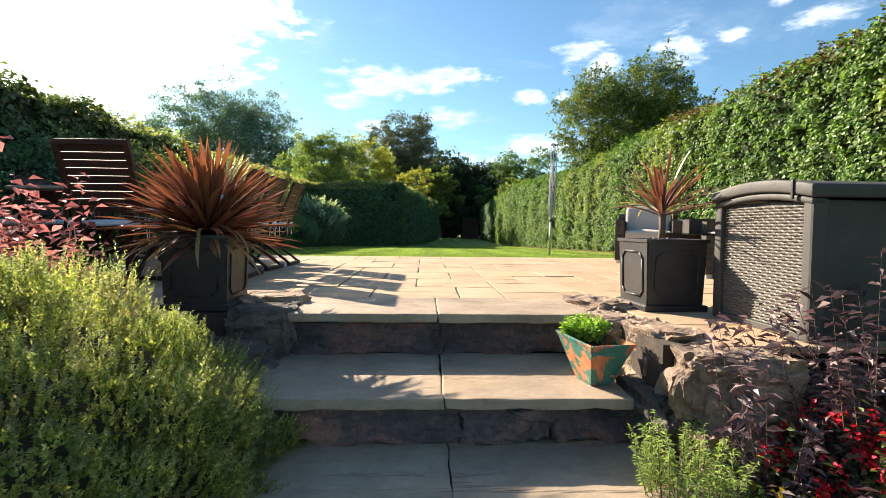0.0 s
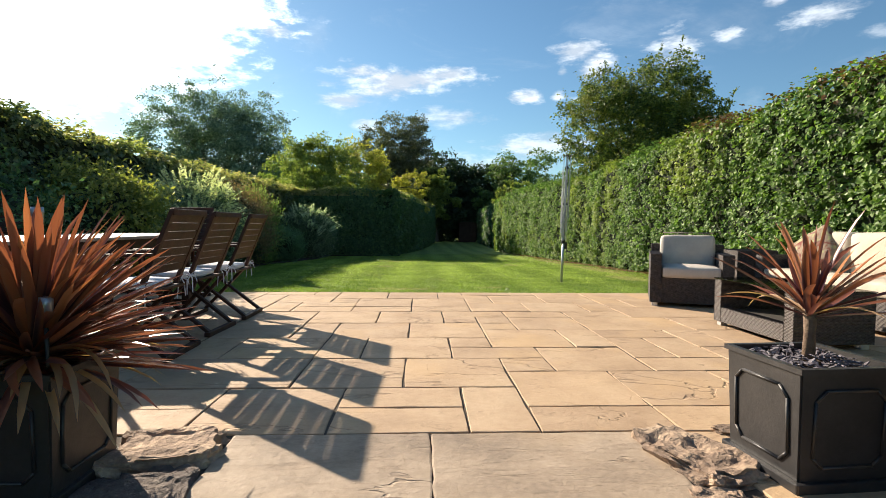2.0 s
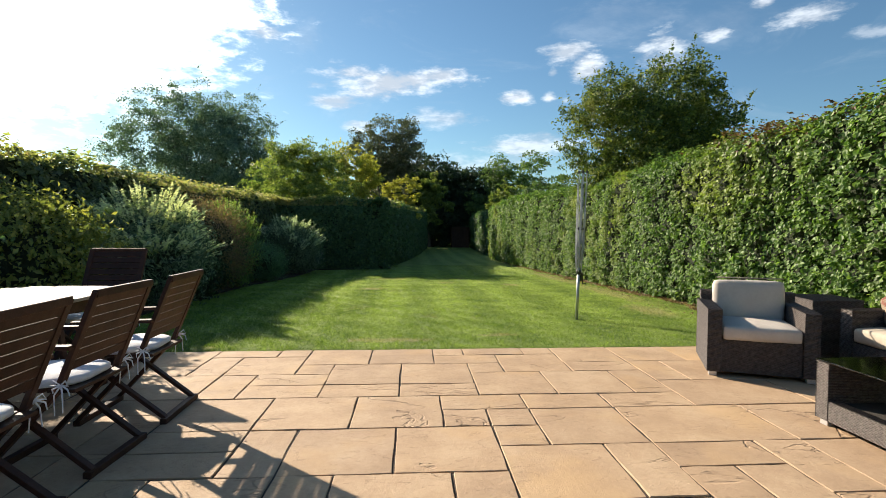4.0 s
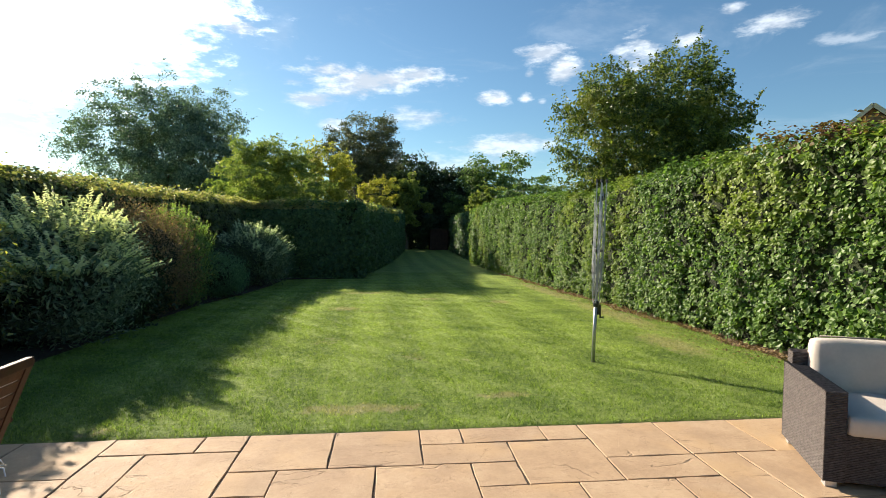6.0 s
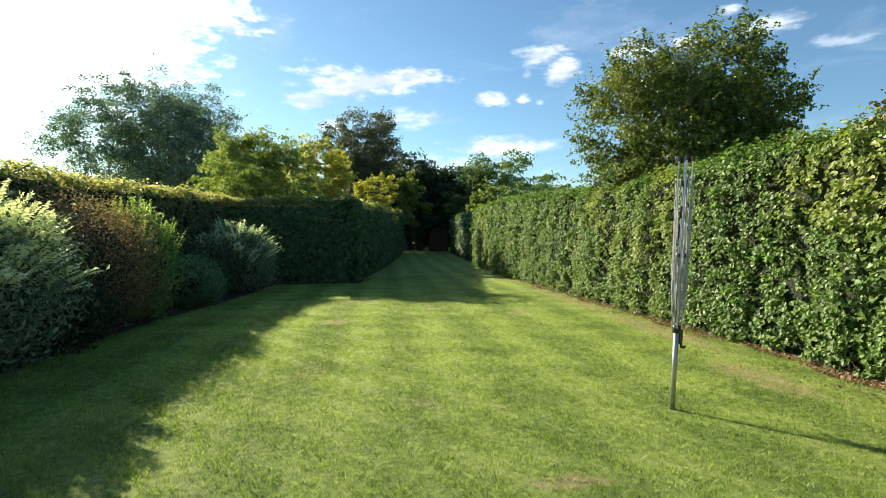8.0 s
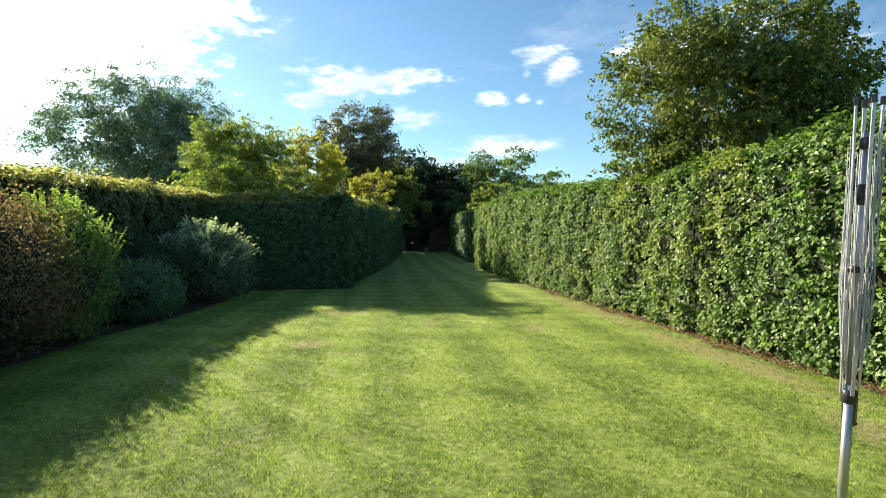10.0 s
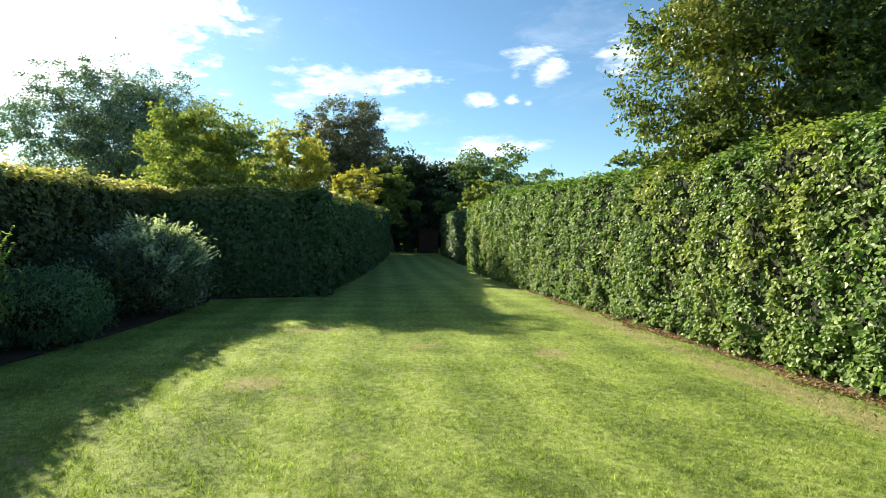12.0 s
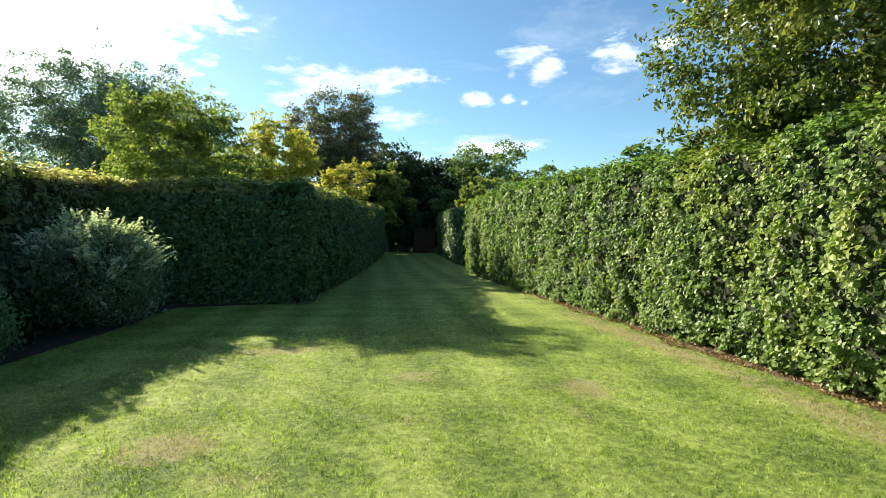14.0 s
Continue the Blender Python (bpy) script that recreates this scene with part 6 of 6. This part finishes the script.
# ---- dining table and folding chairs ----
def folding_chair(m, pad=True, label="dark-stained slatted folding chair with white tied seat pad", arms=True, tall=0.0):
    """Faces local -x: feet at x -0.45 and 0, the back leans out over x 0."""
    c = thing("dining_chair", m, label, "chair", "chairs round the garden table")
    hw = 0.24
    for s in (-1, 1):
        y = s * hw
        bm = bmesh.new()
        bar(bm, (-0.50, y, 0.03), (-0.10, y, 0.46), 0.026, 0.045, 0.004, (0, 1, 0))
        bar(bm, (-0.115, y, 0.445), (0.085 + tall * 0.4, y, 0.935 + tall), 0.026, 0.042, 0.004, (0, 1, 0))
        part("back_post", bm, M_TEAK, c)
        bm = bmesh.new()
        bar(bm, (-0.48, y * 0.88, 0.43), (0.02, y * 0.88, 0.03), 0.024, 0.040, 0.004, (0, 1, 0))
        part("leg", bm, M_TEAK, c)
        if arms:
            bm = bmesh.new()
            bar(bm, (-0.50, s * (hw + 0.03), 0.655), (-0.02, s * (hw + 0.03), 0.665), 0.022, 0.05, 0.006, (0, 1, 0))
            bar(bm, (-0.44, s * (hw + 0.03), 0.43), (-0.46, s * (hw + 0.03), 0.645), 0.022, 0.035, 0.003, (0, 1, 0))
            part("armrest", bm, M_TEAK, c)
    for x, nm in ((-0.50, "front_runner"), (0.02, "rear_runner")):
        bm = bmesh.new()
        bar(bm, (x, -hw - 0.015, 0.018), (x, hw + 0.015, 0.018), 0.042, 0.036, 0.004)
        part(nm, bm, M_TEAK, c)
    for k in range(6):
        bm = bmesh.new()
        x = -0.50 + k * 0.078
        box(bm, (x, -hw + 0.02, 0.425), (x + 0.062, hw - 0.02, 0.443), 0.003)
        part("seat_slat", bm, M_TEAK, c)
    p0, p1 = Vector((-0.075, 0, 0.54)), Vector((0.078 + tall * 0.4, 0, 0.915 + tall))
    d = p1 - p0
    count = 9 if tall else 7
    for k in range(count):
        bm = bmesh.new()
        a, b = p0 + d * (k / count + 0.004), p0 + d * ((k + 1) / count - 0.006)
        w = (b - a).length
        mid = (a + b) / 2
        ang = math.degrees(math.atan2(d.x, d.z))
        box(bm, (-0.007, -hw + 0.012, -w / 2), (0.007, hw - 0.012, w / 2), 0.003, pose(mid.x, 0, mid.z, 0, ang, 0))
        part("back_slat", bm, M_TEAK, c)
    bm = bmesh.new()
    bar(bm, (0.083 + tall * 0.4, -hw - 0.012, 0.925 + tall), (0.083 + tall * 0.4, hw + 0.012, 0.925 + tall), 0.028, 0.04, 0.005)
    part("top_rail", bm, M_TEAK, c)
    if pad:
        bm = bmesh.new()
        n = 28
        rim = []
        for z, k in ((0.444, 0.94), (0.452, 1.0), (0.478, 1.0), (0.488, 0.93), (0.492, 0.5)):
            ring = []
            for i in range(n):
                t = i * math.tau / n
                x, y = math.cos(t), math.sin(t)
                q = (abs(x) ** 3.4 + abs(y) ** 3.4) ** (-1 / 3.4)
                ring.append(bm.verts.new((-0.295 + x * q * 0.215 * k, y * q * 0.225 * k, z + 0.003 * math.sin(5 * t))))
            rim.append(ring)
        for a, b in zip(rim, rim[1:]):
            for i in range(n):
                bm.faces.new((a[i], a[(i + 1) % n], b[(i + 1) % n], b[i]))
        bm.faces.new(rim[-1])
        bm.faces.new(rim[0][::-1])
        sp = part("seat_pad", bm, M_CUSHION, c, "white padded seat cushion", True)
        for s in (-1, 1):
            bm = bmesh.new()
            y = s * (hw + 0.018)
            for q in ((0.05, 0.04, -0.05), (-0.04, -0.02, -0.055), (0.02, 0.07, -0.13), (-0.03, 0.02, -0.15)):
                tube(bm, [(-0.09, y, 0.475), (-0.09 + q[0] * 0.8, y + s * 0.015, 0.475 + q[2] * 0.3), (-0.09 + q[0], y + s * q[1] * 0.3, 0.475 + q[2])], [0.005, 0.004, 0.003], 5, False)
            for q in (-1, 1):
                tube(bm, [(-0.09, y, 0.475), (-0.09 + q * 0.03, y + s * 0.012, 0.50), (-0.09 + q * 0.045, y + s * 0.015, 0.475), (-0.09, y, 0.475)], [0.004] * 4, 5, False)
            part("tie", bm, M_RIBBON, sp, "white tie ribbon")
    return c


first_chair = folding_chair(pose(-1.20, 0.74, 0, 0, 0, 1))
for y, x, a in ((1.47, -1.22, -2), (2.18, -1.20, 1)):
    copy_thing(first_chair, pose(x, y, 0, 0, 0, a))
for y, a in ((0.70, 178), (1.75, 182), (2.75, 181)):
    copy_thing(first_chair, pose(-3.78, y, 0, 0, 0, a))
tall_chair = folding_chair(pose(-2.35, 3.50, 0, 0, 0, 88), label="high-backed dark slatted folding chair with white tied seat pad", tall=0.10)
copy_thing(tall_chair, pose(-1.95, -0.17, 0, 0, 0, -90))


def dining_table(m):
    c = thing("dining_table", m, "long weathered teak garden table with rounded end", "table")
    hw, L, r = 0.52, 1.55, 0.42
    def half(y):
        t = max(0.0, (abs(y) - (L - r)) / r)
        return hw - 0.30 * (1 - math.sqrt(max(0.0, 1 - t * t)))
    n = 9
    for k in range(n):
        x0 = -hw + 2 * hw * k / n + 0.002
        x1 = -hw + 2 * hw * (k + 1) / n - 0.002
        # a board ends where the rounded outline cuts it
        xm = max(abs(x0), abs(x1))
        ly = L if xm < hw - 0.30 else L - r + r * math.sqrt(max(0.0, 1 - ((xm - (hw - 0.30)) / 0.30) ** 2))
        xn = min(abs(x0), abs(x1))
        ln = L if xn < hw - 0.30 else L - r + r * math.sqrt(max(0.0, 1 - ((xn - (hw - 0.30)) / 0.30) ** 2))
        if x0 * x1 < 0:
            la = lb = L
        else:
            la, lb = (ly, ln) if x0 < 0 else (ln, ly)
        bm = bmesh.new()
        pts = [(x0, -la), (x1, -lb), (x1, lb), (x0, la)]
        top = [bm.verts.new((x, y, 0.745)) for x, y in pts]
        low = [bm.verts.new((x, y, 0.722)) for x, y in pts]
        bm.faces.new(top)
        bm.faces.new(low[::-1])
        for i in range(4):
            bm.faces.new((top[i], low[i], low[(i + 1) % 4], top[(i + 1) % 4]))
        bmesh.ops.recalc_face_normals(bm, faces=bm.faces)
        bmesh.ops.bevel(bm, geom=bm.edges[:], offset=0.0025, segments=1, affect="EDGES")
        part("table_board", bm, M_TOP, c)
    for s in (-1, 1):
        bm = bmesh.new()
        bar(bm, (s * 0.43, -1.25, 0.675), (s * 0.43, 1.25, 0.675), 0.025, 0.09, 0.003)
        part("apron", bm, M_TEAK, c)
        bm = bmesh.new()
        bar(bm, (-0.415, s * 1.25, 0.675), (0.415, s * 1.25, 0.675), 0.025, 0.09, 0.003)
        part("apron", bm, M_TEAK, c)
        for t in (-1, 1):
            bm = bmesh.new()
            box(bm, (s * 0.40 - 0.035, t * 1.20 - 0.035, 0.0), (s * 0.40 + 0.035, t * 1.20 + 0.035, 0.72), 0.006)
            part("leg", bm, M_TEAK, c)
    return c


dining_table(pose(-2.46, 1.60, 0))


# ---- far buildings ----
def shed(x, y, w, h, m_wall):
    z = float(ground_z(y))
    c = thing("garden_shed", pose(x, y, z), "dark timber shed in the shade at the end of the lawn", "shed")
    for k in range(12):
        bm = bmesh.new()
        box(bm, (-w / 2 + k * w / 12 + 0.004, 0, 0), (-w / 2 + (k + 1) * w / 12 - 0.004, 0.03, h), 0.004)
        part("board", bm, m_wall, c)
    bm = bmesh.new()
    box(bm, (-w / 2, 0.03, 0), (w / 2, 2.0, h - 0.02))
    part("wall", bm, m_wall, c)
    bm = bmesh.new()
    vs = [bm.verts.new(p) for p in ((-w / 2 - 0.1, -0.15, h), (w / 2 + 0.1, -0.15, h), (w / 2 + 0.1, 2.1, h), (-w / 2 - 0.1, 2.1, h), (0, -0.15, h + 0.12), (0, 2.1, h + 0.12))]
    for f in ((0, 1, 4), (2, 3, 5), (0, 4, 5, 3), (1, 2, 5, 4), (0, 3, 2, 1)):
        bm.faces.new([vs[i] for i in f])
    bmesh.ops.recalc_face_normals(bm, faces=bm.faces)
    part("roof", bm, M_SHED, c)


shed(5.25, 50.5, 1.7, 2.0, M_SHED)


def house(x, y, w, d, eaves, ridge, turn):
    c = thing("house", pose(x, y, -0.8, 0, 0, turn), "brick house with brown tiled roof beyond the tall hedge", "house")
    bm = bmesh.new()
    box(bm, (-w / 2, -d / 2, 0), (w / 2, d / 2, eaves))
    part("wall", bm, M_BRICK, c)
    bm = bmesh.new()
    o = 0.4
    vs = [bm.verts.new(p) for p in ((-w / 2 - o, -d / 2 - o, eaves - 0.2), (w / 2 + o, -d / 2 - o, eaves - 0.2), (w / 2 + o, d / 2 + o, eaves - 0.2), (-w / 2 - o, d / 2 + o, eaves - 0.2), (-w / 2 - o, 0, ridge), (w / 2 + o, 0, ridge))]
    slopes = [bm.faces.new([vs[i] for i in f]) for f in ((0, 1, 5, 4), (2, 3, 4, 5))]
    bmesh.ops.solidify(bm, geom=slopes, thickness=-0.12)
    part("roof", bm, M_TILE, c)
    for k in (-1, 1):
        bm = bmesh.new()
        bar(bm, (-w / 2 - o - 0.03, k * (d / 2 + o), eaves - 0.30), (-w / 2 - o - 0.03, 0, ridge - 0.10), 0.22, 0.05, 0.004, (1, 0, 0))
        part("bargeboard", bm, M_BARGE, c, "pale timber bargeboard")
    bm = bmesh.new()
    vs = [bm.verts.new(p) for p in ((-w / 2, -d / 2, eaves), (-w / 2, d / 2, eaves), (-w / 2, 0, ridge - 0.25), (-w / 2 + 0.25, -d / 2, eaves), (-w / 2 + 0.25, d / 2, eaves), (-w / 2 + 0.25, 0, ridge - 0.25))]
    for f in ((0, 2, 1), (3, 4, 5), (0, 1, 4, 3), (1, 2, 5, 4), (2, 0, 3, 5)):
        bm.faces.new([vs[i] for i in f])
    part("gable", bm, M_BRICK, c)


house(29.1, 28.4, 9, 7, 5.5, 8.9, 44)

# ---- the paving slabs, last ----
patio = thing("patio", pose(0, 0, 0), "golden riven sandstone paving laid in mixed sizes", "paving", kind="structure")
for k, (x, y, w_, d_) in enumerate(PAVING):
    key = (round(w_, 3), round(d_, 3), k % 3)
    if key not in slab_meshes:
        v, f = slab_mesh(w_ - 0.012, d_ - 0.012, 0.028, nrng)
        slab_meshes[key] = mesh_from("slab", v, f, [M_SLAB])
    ob = new("slab", slab_meshes[key])
    ob.parent = patio
    ob.matrix_basis = pose(x + w_ / 2, y + d_ / 2, 0.0005 + float(nrng.normal(0, 0.0009)), float(nrng.normal(0, 0.1)), float(nrng.normal(0, 0.1)), 0)
